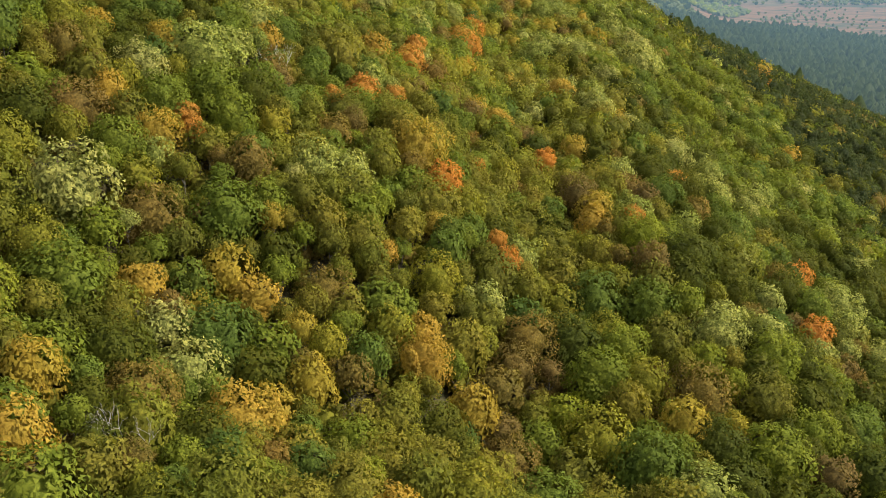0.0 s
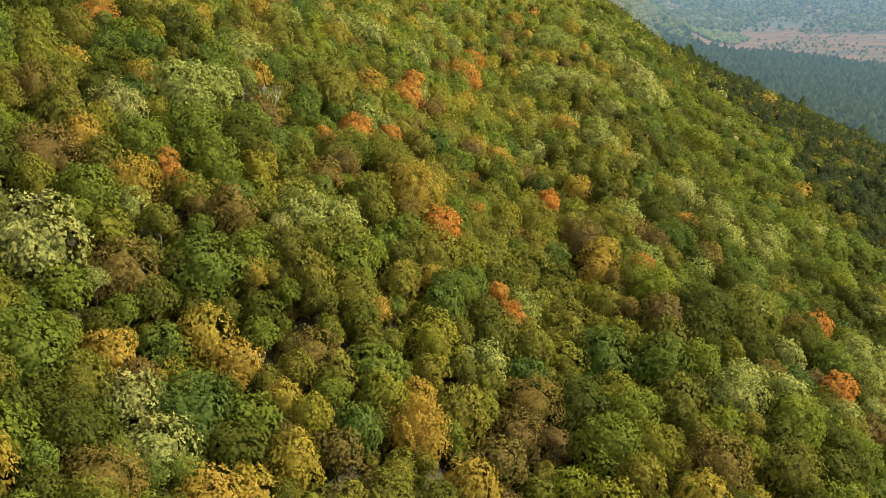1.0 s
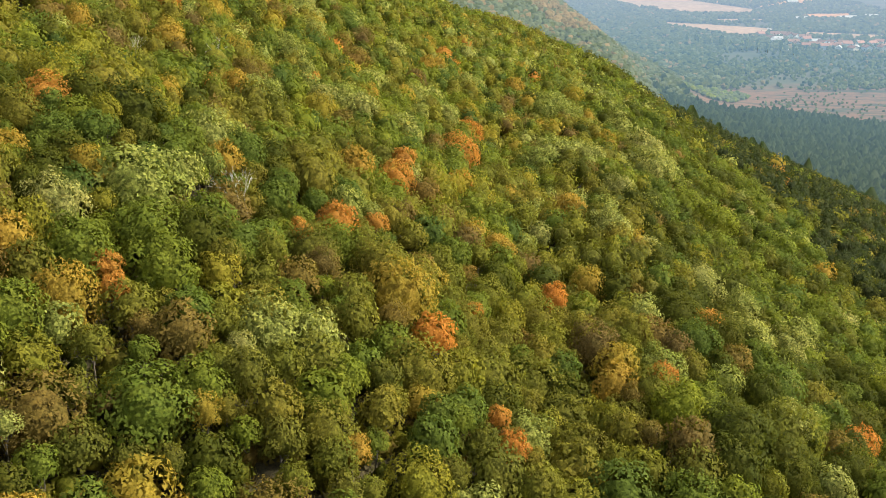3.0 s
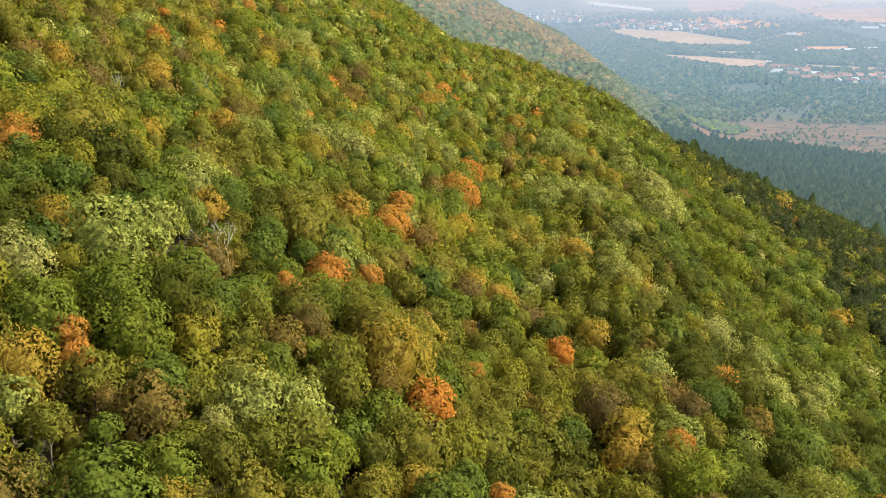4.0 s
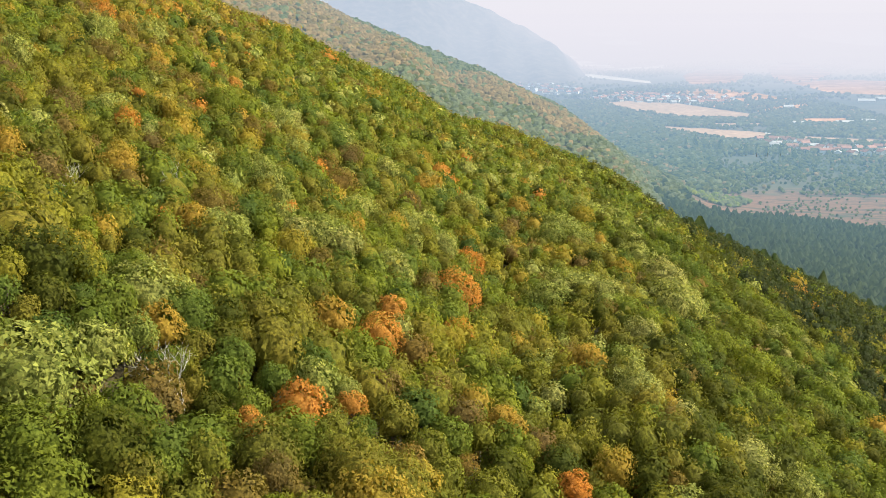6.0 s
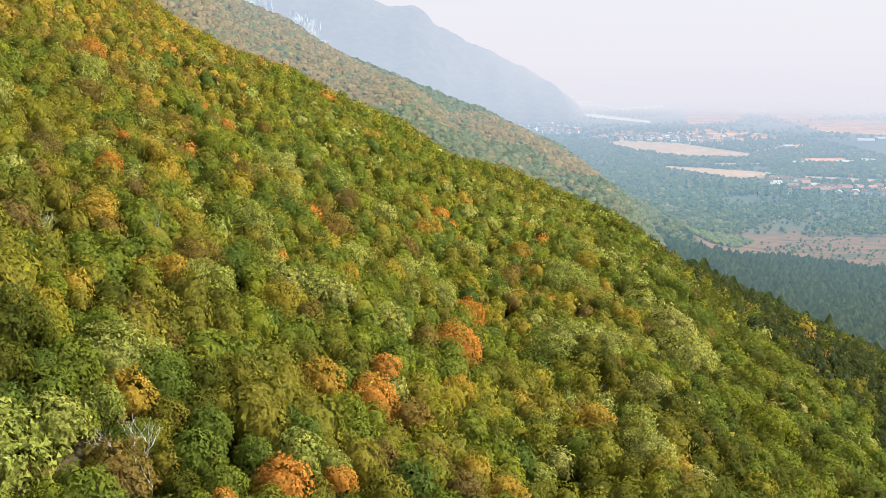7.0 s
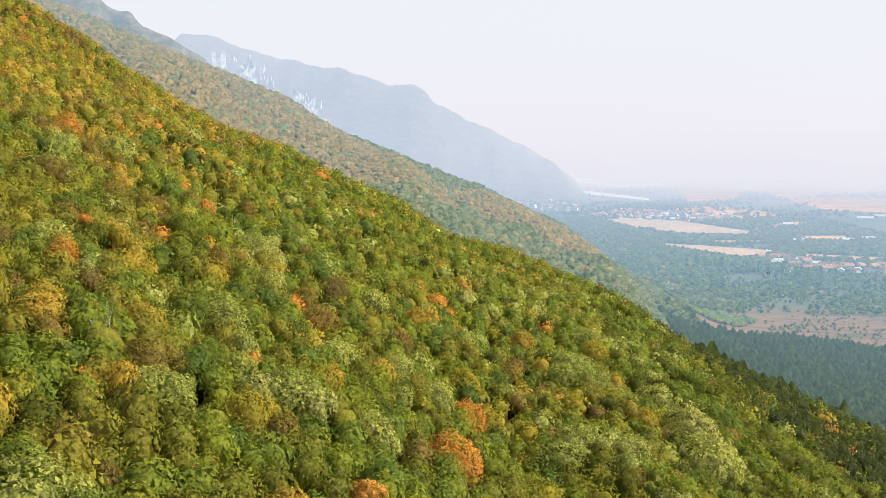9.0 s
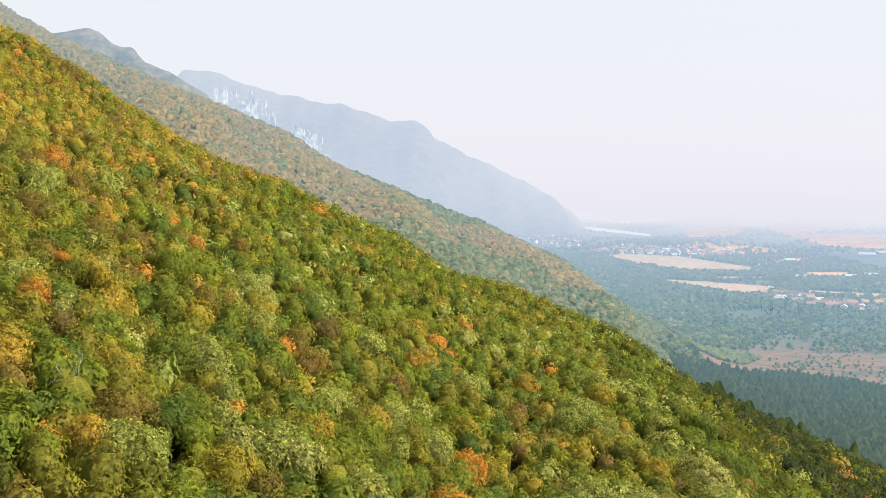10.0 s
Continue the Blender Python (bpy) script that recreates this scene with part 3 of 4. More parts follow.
BROWN = ((4.6, 71.8, 2.3), (11.5, 100.1, 2.3), (18.3, 66.4, 2.6), (17.2, 85.1, 1.9), (2.1, 64.6, 1.8), (2.7, 57.9, 2.1), (-20.5, 97.6, 1.9), (-8.6, 58.8, 1.6), (-18.7, 76.6, 1.9), (27.0, 60.2, 1.9), (-20.1, 95.5, 1.8), (-47.3, 150.5, 2.1), (19.4, 102.0, 1.5), (-13.5, 90.2, 1.8), (-26.6, 135.9, 2.4), (-18.8, 188.8, 2.1), (-18.3, 172.8, 2.4), (-30.9, 175.1, 1.9), (-44.5, 189.9, 2.3), (-36.8, 216.5, 1.6), (-15.9, 136.0, 1.6))
OLIVE = ((-3.0, 73.5, 2.1), (1.4, 90.5, 2.8), (-6.2, 65.3, 1.7), (-10.7, 80.3, 2.0), (26.9, 93.2, 3.7), (9.7, 61.2, 3.1), (-4.5, 98.4, 2.1), (-18.5, 44.2, 2.0), (-12.3, 73.3, 1.9))
ORANGE_MORE = ((-23.9, 79.4, 1.1), (-8.7, 106.3, 1.1), (17.1, 96.2, 1.2), (-14.4, 98.2, 1))
GREEN_MORE = ((-28.6, 73.4, 2.2), (-15.1, 100.5, 1.3), (-1.5, 110.4, 1.6), (-27.2, 64, 1.8), (-14.9, 66.9, 1.2), (-23.7, 64.9, 1.2), (-9.4, 63.5, 1.1), (19.3, 79.1, 1.6), (12.8, 72, 2.3), (25.5, 72.6, 2.4), (-2, 79.7, 1.2), (-8.5, 79.7, 1.6))
GOLDEN_OLIVE = ((-18.3, 87.3, 1.3), (-23.4, 73.4, 1.2), (-34.7, 86.9, 1.9), (-15.9, 92.1, 1.4), (-22.7, 62.5, 0.7), (-23.1, 55.1, 1), (-6, 71, 0.9), (-10.4, 60.9, 1.2), (4.7, 90.1, 1.4))
OLIVE_MORE = ((-31.6, 71.8, 1.6), (-22.5, 78.2, 1.9), (-33.4, 81.8, 2), (1.6, 106.1, 2.2), (-8.5, 87.9, 1.6), (-22.2, 67, 1.5), (-11.5, 71.5, 1.5), (-8.2, 72, 1.3), (1.5, 71.8, 1.4), (16.6, 71.5, 1.2), (8.3, 82.2, 2), (-6, 77.4, 1.6), (-0.7, 86.5, 1.9), (-3.1, 70.2, 1.5), (5.1, 78, 1.6), (6.5, 104.7, 2.2), (-5.8, 108.2, 1.7), (10.7, 103.2, 1.6), (-14.1, 75.1, 1.6), (-12.3, 77.6, 1.4))
BROWN_MORE = ((-35.8, 83.6, 1.8), (-5.9, 89.9, 1.4), (-11.9, 93.3, 1.3), (13.7, 92, 1), (6.3, 67.6, 1.1), (14.2, 85.8, 1))
SILVER_MORE = ((-23, 102.4, 1.3), (-24.4, 97.9, 1.9), (-25.8, 65.9, 1), (29.7, 88, 1.7), (33.3, 81.9, 1.5), (36.8, 84, 1.1), (-9.3, 107.5, 1.2), (17.4, 108.5, 1.7))
ORANGE_BEYOND = ((-1.1, 137, 1.6), (-7.5, 128.4, 1.5), (-5.7, 222.6, 1.8), (80.5, 274, 2.1), (76, 247.5, 1.6), (-43.4, 336.7, 3.2), (-131.2, 345.1, 3.6), (-68, 220.5, 2.6))
SILVER_BEYOND = ((12.4, 168.8, 2.6), (34.6, 114.4, 1.4), (-25.6, 132.3, 1.5), (-23.6, 133.7, 1.4), (-8.5, 142, 2), (-4.1, 168.3, 1.6), (17.5, 140, 1.9), (20.9, 151, 2.2), (18.7, 167.4, 2.3), (26.7, 230.7, 3.3), (32.6, 183, 3.7), (13.8, 199.6, 2.6), (8.6, 247.5, 3), (-31.1, 330.8, 4.2), (-57.3, 161.8, 2), (-18.4, 140.6, 1.7), (27.1, 125.9, 1.7), (31.1, 117.6, 2), (38.3, 123.2, 1.9), (-60.5, 197.5, 2.4), (-62.3, 276.4, 3.1), (-47.9, 253.5, 3.2), (-44.4, 158.8, 1.8), (-26.4, 158.6, 1.6), (-22.2, 150.8, 1.6), (-30.3, 192.4, 2.3), (29.5, 319.5, 4.2), (16.1, 279.7, 3.3), (0.8, 207.7, 2.2), (-13.8, 193.5, 2))
SILVER_BEYOND_ALSO = ((-7.3, 159.1, 1.3), (-36.3, 251, 2.7), (-27.8, 260.5, 2.8), (-11.7, 341, 3.9), (-1.5, 279.9, 2.8))
YELLOW_BEYOND = ((3.1, 117.6, 2), (-36.9, 139.6, 1.9), (-14.2, 151.9, 1.7), (-0.9, 134.5, 1.6), (-43.6, 128.3, 1.5), (-9.5, 223.1, 2.2), (21.1, 220.5, 2.4), (2.7, 174.5, 2), (87.8, 295, 3.3), (-0.7, 182.5, 1.9), (-91.1, 286.4, 3.4), (-79.4, 239.9, 2.7))
OLIVE_BEYOND = ((6.6, 134, 2), (-17.6, 115, 1.6), (-11.7, 158.1, 1.9))
BROWN_BEYOND = ((-50, 144, 1.4), (-21, 178.5, 1.9), (-9, 180.4, 1.8), (-49, 190, 2.7), (-53.5, 181.7, 2.3), (-71.2, 250.7, 3.5))
GREEN_BEYOND = ((-10, 118.7, 1.7), (-40.6, 253, 2.6), (35, 150.6, 2.6), (27.1, 159.7, 2.7), (41.4, 181.3, 2.8), (43.3, 168.8, 3), (-62.9, 249, 3.4), (-40.1, 248.3, 2), (-21, 272.9, 2.7), (-8.9, 229.9, 2.3), (-47.2, 170.3, 1.9), (-36.4, 143.2, 1.5), (-89.3, 270.1, 2.3))
DEAD = ((-19.1, 99.0, 1.05), (-37.5, 129.5, 0.95), (-30.5, 137.5, 0.8), (-18.2, 43.1, 0.8))
ROCKS = ((-1.5, 55.2, 0.8), (0.3, 53.1, 0.5), (-2.8, 55.4, 0.45), (0.9, 52.2, 0.35))

apart = Field()
for x, y, r in DEAD + ROCKS:
    apart.add(x, y, r * 1.5)
stand = []                              # kind, x, y, radius, singled out
for kind, spots in (("silver", SILVER + SILVER_FAR + SILVER_MORE + SILVER_BEYOND + SILVER_BEYOND_ALSO), ("orange", ORANGE + ORANGE_MORE + ORANGE_BEYOND), ("yellow", YELLOW + YELLOW_BEYOND), ("green", GREEN + GREEN_FAR + GREEN_MORE + GREEN_BEYOND), ("brown", BROWN + BROWN_MORE + BROWN_BEYOND), ("olive", OLIVE + OLIVE_MORE + OLIVE_BEYOND + GOLDEN_OLIVE)):
    for x, y, r in spots:
        stand.append((kind, x, y, r * (1.22 if r < 3 else 1.08), True))
        apart.add(x, y, r * 1.4)


def kind_at(x, y, r):
    """The mix of the wood changes along the slope."""
    if y > 105 and x > 60 + 4 * math.sin(y * 0.07) + r.normal(scale=3):      # conifers hold the lower slope
        return (("pine",) * 15 + ("dark", "dark", "green", "brown", "olive"))[int(r.integers(20))]
    n1 = noise.noise(Vector((x * 0.03, y * 0.03, 1.0)))
    n2 = noise.noise(Vector((x * 0.05, y * 0.05, 9.0)))
    w = {"olive": 0.64, "green": 0.26, "silver": 0.025, "yellow": 0.035, "brown": 0.035, "orange": 0.003, "dark": 0.07}
    if y < 120 and -30 < x < 14 + 0.05 * y:
        w.update(yellow=0.06, brown=0.055)
    if y > 125:
        w.update(brown=0.03, green=0.52, olive=0.40, silver=0.07)
    if x > 14 + 0.05 * y:
        w["green"] += 0.46 if y > 110 else 0.16
        w["olive"] -= 0.24 if y > 110 else 0.36
        w["yellow"] -= 0.03
        w["brown"] = 0.03 if y > 110 else 0.12
        w["silver"] += 0.08
        w["dark"] += 0.75 if x < 12 + 0.10 * y else 1.5
    if x < -22 and 104 < y < 205:
        w["yellow"] += 0.07
        w["brown"] += 0.03
    if -48 < x < -10 and 84 < y < 104:
        w.update(green=0.60, dark=0.18, olive=0.45, yellow=0.02)
    if x < -14 and y < 66:                    # more green and deep green trees in the hollow
        w.update(green=0.6, dark=0.6, olive=0.30)
    if y > 190 and x < 30:
        w["silver"] += 0.03
        w["green"] += 0.08
    if x < -52 - 0.06 * (y - 200) + r.normal(scale=4) and y > 200:       # the dry shoulder has turned
        w = {"olive": 0.36, "green": 0.09, "silver": 0.01, "yellow": 0.28, "brown": 0.24, "orange": 0.02, "dark": 0.0}
    w["green"] *= max(0.15, 1 + 1.8 * n1)
    w["brown"] *= max(0.1, 1 - 2.0 * n1)
    w["silver"] *= max(0.05, 1 + 2.4 * n2)
    w["yellow"] *= max(0.1, 1 - 2.0 * n2)
    names = list(w)
    p = np.maximum([w[k] for k in names], 0.002)
    return names[int(r.choice(len(names), p=p / p.sum()))]


def scatter(x0, x1, y0, y1, tries, sizes, accept):
    r = np.random.default_rng(int(abs(x0) * 7 + y0 * 3 + tries))
    xs, ys, rs = r.uniform(x0, x1, tries), r.uniform(y0, y1, tries), sizes(r, tries)
    ok = accept(xs, ys)
    for x, y, s in zip(xs[ok], ys[ok], rs[ok]):
        if apart.free(x, y, s):
            apart.add(x, y, s)
            stand.append((kind_at(x, y, r), float(x), float(y), float(s), False))


NEAR_END = 118.0
MID_END, WOOD_END = 215.0, 412.0
scatter(-80, 80, 34, 112, 320, lambda r, n: r.uniform(2.6, 3.5, n), lambda x, y: in_view(x, y))
scatter(-90, 90, 28, NEAR_END, 6000, lambda r, n: r.uniform(1.9, 2.7, n), lambda x, y: in_view(x, y))
scatter(-90, 90, 28, NEAR_END, 9000, lambda r, n: r.uniform(1.1, 1.7, n), lambda x, y: in_view(x, y))
scatter(-112, 112, -48, NEAR_END, 9000, lambda r, n: r.uniform(2.1, 3.2, n), lambda x, y: np.abs(x) < 112)
scatter(-120, 120, NEAR_END, MID_END, 16000, lambda r, n: r.uniform(1.6, 2.4, n), lambda x, y: in_view(x, y) & (land(x, y) > 55))
scatter(-215, 215, MID_END, WOOD_END, 22000, lambda r, n: r.uniform(1.8, 2.8, n), lambda x, y: in_view(x, y) & (land(x, y) > 55))
scatter(-215, 215, NEAR_END, 330, 14000, lambda r, n: r.uniform(1.2, 1.7, n), lambda x, y: in_view(x, y) & (land(x, y) > 55))

LABELS = {
    "green": "green leafy broadleaf tree on the wooded slope",
    "olive": "olive green tree turning yellow on the wooded slope",
    "yellow": "golden yellow autumn tree on the wooded slope",
    "orange": "orange red autumn tree on the wooded slope",
    "pine": "dark green conifer on the lower slope",
    "dark": "deep green broadleaf tree on the wooded slope",
    "brown": "withered brown leafy tree on the wooded slope",
    "silver": "pale silver green tree with whitish leaf undersides",
}
BIG = {"green": "large green broadleaf tree with a broad rounded crown", "silver": "large pale silvery tree with a broad domed crown"}
SHAPE = {  # lobes, leaf size, spread, tall, ragged
    "green": (18, 0.053, 0.62, 1.08, 0.5), "olive": (16, 0.048, 0.62, 1.15, 0.6), "yellow": (15, 0.048, 0.62, 1.15, 0.6),
    "orange": (14, 0.048, 0.60, 1.05, 0.6), "brown": (14, 0.044, 0.60, 1.05, 0.8), "silver": (20, 0.051, 0.64, 1.05, 0.5), "dark": (17, 0.051, 0.62, 1.08, 0.5), "pine": (16, 0.049, 0.52, 1.35, 0.6),
}
VARIANTS = 5


def prototype(kind, i):
    r = np.random.default_rng(100 * i + len(kind) * 7 + ord(kind[0]))
    lobes, size, spread, tall, ragged = SHAPE[kind]
    v, leaf, t, n = crown_arrays(r, 1420, lobes + i % 3 * 2, size * 1.08, spread, tall=tall * (1 + 0.08 * (i % 3 - 1)), ragged=ragged, core=0.58)
    crown = mesh_of("crown_" + kind, v, None, t, LEAF[kind], normals=n, leaf=leaf)
    tv, tq = trunk_arrays(r)
    return crown, mesh_of("trunk_" + kind, tv, tq, None, BARK, smooth=True)


def large(kind, i):
    """Broad old trees carry more and smaller sprays for their size."""
    r = np.random.default_rng(900 + 10 * i + ord(kind[0]))
    lobes, size, spread, tall, ragged = SHAPE[kind]
    v, leaf, t, n = crown_arrays(r, 3000, 34, size * 0.72, 0.65, (0.22, 0.36), tall * 0.94, ragged, core=0.6)
    tv, tq = trunk_arrays(r, 6)
    return mesh_of("crown_" + kind, v, None, t, LEAF[kind], normals=n, leaf=leaf), mesh_of("trunk_" + kind, tv, tq, None, BARK, smooth=True)


LARGE = {k: [large(k, i) for i in range(3)] for k in KINDS if k != "pine"}
PROTO = {k: [prototype(k, i) for i in range(VARIANTS)] for k in KINDS}


def plant(kind, x, y, r, big):
    """One tree on the ground: trunk with limbs, and a leafy crown."""
    i = int(rng.integers(VARIANTS))
    crown, trunk = LARGE[kind][i % 3] if r > 2.5 and kind in LARGE else PROTO[kind][i]
    ob = new(kind + "_tree" if kind in ("green", "olive") else {"silver": "silver_leaved_tree", "dark": "deep_green_tree", "pine": "conifer_tree", "brown": "withered_tree"}.get(kind, "autumn_tree"))
    ob.empty_display_size = 0.3
    heart = 3.9 - 0.5 * r if big else 3.1 - 0.35 * r + rng.uniform(-0.5, 0.4)             # height of the crown's middle
    ob.matrix_basis = pose(x, y, float(land(x, y)) - 0.05, 0, 0, rng.uniform(0, 360))
    tagged(ob, BIG.get(kind, LABELS[kind]) if big and r > 2.9 else LABELS[kind], "tree", "trees of the wooded slope")
    part("crown", crown, ob).matrix_basis = pose(0, 0, heart, rng.uniform(-6, 6), rng.uniform(-6, 6)) @ Matrix.Diagonal((r, r * rng.uniform(0.9, 1.1), r * rng.uniform(0.95, 1.12), 1))
    part("trunk", trunk, ob).matrix_basis = Matrix.Diagonal((r * 0.9, r * 0.9, max(heart, 1.2) / 1.35, 1))


tally = {k: 0 for k in KINDS}
mass = {k: [] for k in KINDS}
for kind, x, y, r, single in sorted(stand, key=lambda s: (not s[4], s[2])):
    if (single and y < 230 or y < NEAR_END and y > 28 and abs(x) < HALF_VIEW * y + 12) and tally[kind] < 290:
        tally[kind] += 1
        plant(kind, x, y, r, single)
    else:
        mass[kind].append((x, y, r))


def copies(protos, places, r, sink=0.05, tall=(0.95, 1.2)):
    """Many trees joined into one mesh: places are x, y, crown radius."""
    V, Q, L, T, C, N, n = [], [], [], [], [], [], 0
    places = np.asarray(places, float)
    zs = land(places[:, 0], places[:, 1])
    for (x, y, s), z in zip(places, zs):
        v, q, l, t, nn = protos[int(r.integers(len(protos)))]
        a = r.uniform(0, 6.283)
        cn, sn = math.cos(a), math.sin(a)
        ca, sa = cn * s, sn * s
        N.append(np.stack([nn[:, 0] * cn - nn[:, 1] * sn, nn[:, 0] * sn + nn[:, 1] * cn, nn[:, 2]], 1))
        h = s * r.uniform(*tall)
        base = z - sink
        if tall[0] > 0.94:                    # on the slope small crowns stand on longer trunks
            base = z + 3.1 - 0.35 * s + r.uniform(-0.5, 0.4) - 1.45 * h
        V.append(np.stack([v[:, 0] * ca - v[:, 1] * sa + x, v[:, 0] * sa + v[:, 1] * ca + y, v[:, 2] * h + base], 1))
        Q.append(q + n)
        L.append(l + n)
        T.append(t + n)
        C.append(np.full(len(v), r.uniform()))
        n += len(v)
    return dict(verts=np.concatenate(V), quads=np.concatenate(Q), leaf=np.concatenate(L), tris=np.concatenate(T), tint=np.concatenate(C), normals=np.concatenate(N))


def close(p):
    return p[1] < MID_END and abs(p[0]) < HALF_VIEW * p[1] + 4


def build_mass():
    r = np.random.default_rng(5)
    for kind in KINDS:
        lobes, size, spread, tall, ragged = SHAPE[kind]
        tv, tq = tube([(0, 0, -0.3), (0.03, 0, 0.8), (0, 0.05, 1.5)], [0.07, 0.05, 0.02], 4)

        def some(leaves, lobes, factor, low, core):
            got = []
            for i in range(6):
                v, leaf, t, n = crown_arrays(np.random.default_rng(i + 40), leaves, lobes, size * factor, spread, (0.34, 0.52), tall, ragged, low, mid=1.45, core=core)
                got.append((np.concatenate([v, tv]), tq + len(v), leaf, t, np.concatenate([n, unit(tv * np.array((1, 1, 0.01)))])))
            return got

        look_of = {"green": "dense green", "olive": "dense olive green", "yellow": "scattered golden yellow", "orange": "scattered orange", "dark": "dense deep green", "pine": "dark conifer", "brown": "scattered withered brown", "silver": "clumped pale silvery"}[kind]
        near = [p for p in mass[kind] if close(p) and p[1] < 170]
        middle = [p for p in mass[kind] if close(p) and p[1] >= 170]
        rest = [p for p in mass[kind] if not close(p) and in_view(p[0], p[1], 6.0) and p[1] > 28]
        beside = [p for p in mass[kind] if not close(p) and not (in_view(p[0], p[1], 6.0) and p[1] > 28)]
        for places, protos, where in ((near, some(430, 15, 1.38, False, 0.74), "slope"), (middle, some(260, 13, 1.6, False, 0.76), "upper slope"), (rest, some(96, 11, 2.0, True, 0.8), "slope and its crest"), (beside, some(30, 9, 3.2, True, 0.85), "slope beside the flight path")):
            if places:
                built = copies(protos, places, r)
                ob = new("woodland", mesh_of("woodland", mat=LEAF_MASS[kind], **built))
                tagged(ob, look_of + " treetops covering the " + where, "woodland", kind="stuff")


build_mass()


# ---- woods beyond the slope ----
def tuft(seed, lobes=2, high=1.0, narrow=0.0):
    """A distant crown: a few overlapping uneven lumps."""
    r = np.random.default_rng(seed)
    v, t, n = [], [], []
    for k in range(lobes):
        o = r.normal(size=3) * np.array((0.4, 0.4, 0.25)) * (lobes > 1)
        p = ICO_V * (r.uniform(0.6, 1.0) if lobes > 1 else 1.0) * r.uniform(0.72, 1.15, (12, 1))
        p[:, :2] *= 1 - narrow * np.clip(p[:, 2:], -0.3, 1)
        v.append(p * np.array((1, 1, high)) + o + np.array((0, 0, 1.1 * high)))
        n.append(unit(0.35 * ICO_V + 0.35 * r.normal(size=(12, 3)) + np.array((0, 0, 1.0))))
        t.append(ICO_F + 12 * k)
    return np.concatenate(v), np.zeros((0, 4), int), np.zeros((0, 3), int), np.concatenate(t), np.concatenate(n)


def spread_out(x0, x1, y0, y1, gap, accept, seed):
    """Jittered rows of places with a gap between them."""
    r = np.random.default_rng(seed)
    gx, gy = np.meshgrid(np.arange(x0, x1, gap), np.arange(y0, y1, gap))
    x, y = gx.ravel() + r.uniform(-0.5, 0.5, gx.size) * gap, gy.ravel() + r.uniform(-0.5, 0.5, gx.size) * gap
    ok = accept(x, y, r.uniform(size=x.size))
    x, y = x[ok], y[ok]
    return np.stack([x, y, gap * r.uniform(0.58, 0.88, x.size)], 1)


def far_wood(name, label, mats, places, protos, seed, tall=(0.9, 1.3)):
    r = np.random.default_rng(seed)
    pick = r.choice(len(mats), len(places), p=[m[1] for m in mats])
    for i, (mat, _) in enumerate(mats):
        some = places[pick == i]
        if len(some):
            built = copies(protos, some, r, 0.3, tall)
            tagged(new(name, mesh_of(name, mat=mat, **built)), label, "woodland", kind="stuff")


TUFTS = [tuft(i, 1, 1.1) for i in range(8)]
PINES = [tuft(i + 60, 1, 1.6, 0.72) for i in range(10)]
MIXED = [(LEAF_FAR["green"], 0.34), (LEAF_FAR["olive"], 0.36), (LEAF_FAR["yellow"], 0.05), (LEAF_FAR["brown"], 0.17), (LEAF_FAR["silver"], 0.06), (LEAF_FAR["orange"], 0.02)]
RUSTY = [(LEAF_FAR["sage"], 0.20), (LEAF_FAR["brown"], 0.08), (LEAF_FAR["dull"], 0.72)]
LEAFY = [(LEAF_FAR["dark"], 0.66), (LEAF_FAR["conifer"], 0.12), (LEAF_FAR["sage"], 0.18), (LEAF_FAR["dull"], 0.04)]


def beside_slope(x, y, u):
    return ~(in_view(x, y, 14.0) & (y > 20)) & ~((np.abs(x) < 112) & (y > -48) & (y < NEAR_END)) & (land(x, y) > 10) & ((x < 110 - 0.10 * y) | (y < 120)) & (y < 420)


def undergrowth():
    """Shrubs between the trunks."""
    r = np.random.default_rng(31)
    beds = ((spread_out(-75, 75, 30, 130, 1.75, lambda x, y, u: in_view(x, y, 6.0), 8), 64, 0.125), (spread_out(-110, 110, 130, 225, 3.2, lambda x, y, u: in_view(x, y, 0.0), 18), 16, 0.13), (spread_out(-114, 114, -50, 120, 2.6, lambda x, y, u: ~in_view(x, y, 6.0) | (y < 30), 28), 14, 0.24))
    for spots, leaves, size in beds:
        protos = []
        for i in range(6):
            v, leaf, t, n = crown_arrays(np.random.default_rng(i + 70), leaves, 6, size, 0.66, (0.4, 0.6), 1.0, 0.6, True, 0.6, core=0.8)
            protos.append((v, np.zeros((0, 4), int), leaf, t, n))
        some = r.uniform(size=len(spots))
        for kind, lo, hi, lab in (("olive", 0.0, 0.5, "olive green"), ("brown", 0.5, 0.76, "withered brown"), ("dark", 0.76, 1.0, "dark green")):
            pick = spots[(some >= lo) & (some < hi)]
            built = copies(protos, pick, r, 0.1, (0.8, 1.25) if kind != "brown" else (0.7, 1.0))
            tagged(new("undergrowth", mesh_of("undergrowth", mat=LEAF_MASS[kind], **built)), lab + " shrubs filling the gaps between trees", "shrubs", kind="stuff")


undergrowth()
far_wood("side_woodland", "mixed autumn treetops on the wooded hillside", MIXED, spread_out(-330, 260, -90, 420, 6.5, beside_slope, 3), TUFTS, 11)


def pine_slope(x, y, u):
    return (x > 85 - 0.02 * y) & ~(in_view(x, y) & (y < WOOD_END) & (land(x, y) > 55)) & (land(x, y) > -2.0) & (land(x, y) < 95) & ((y < 740) | (x > 165)) & (y > 120) & (x < 0.47 * y + 25) & (y < 866 + 14 * np.sin(x * 0.05) + 0.25 * np.maximum(300 - x, 0)) & (x < 520)


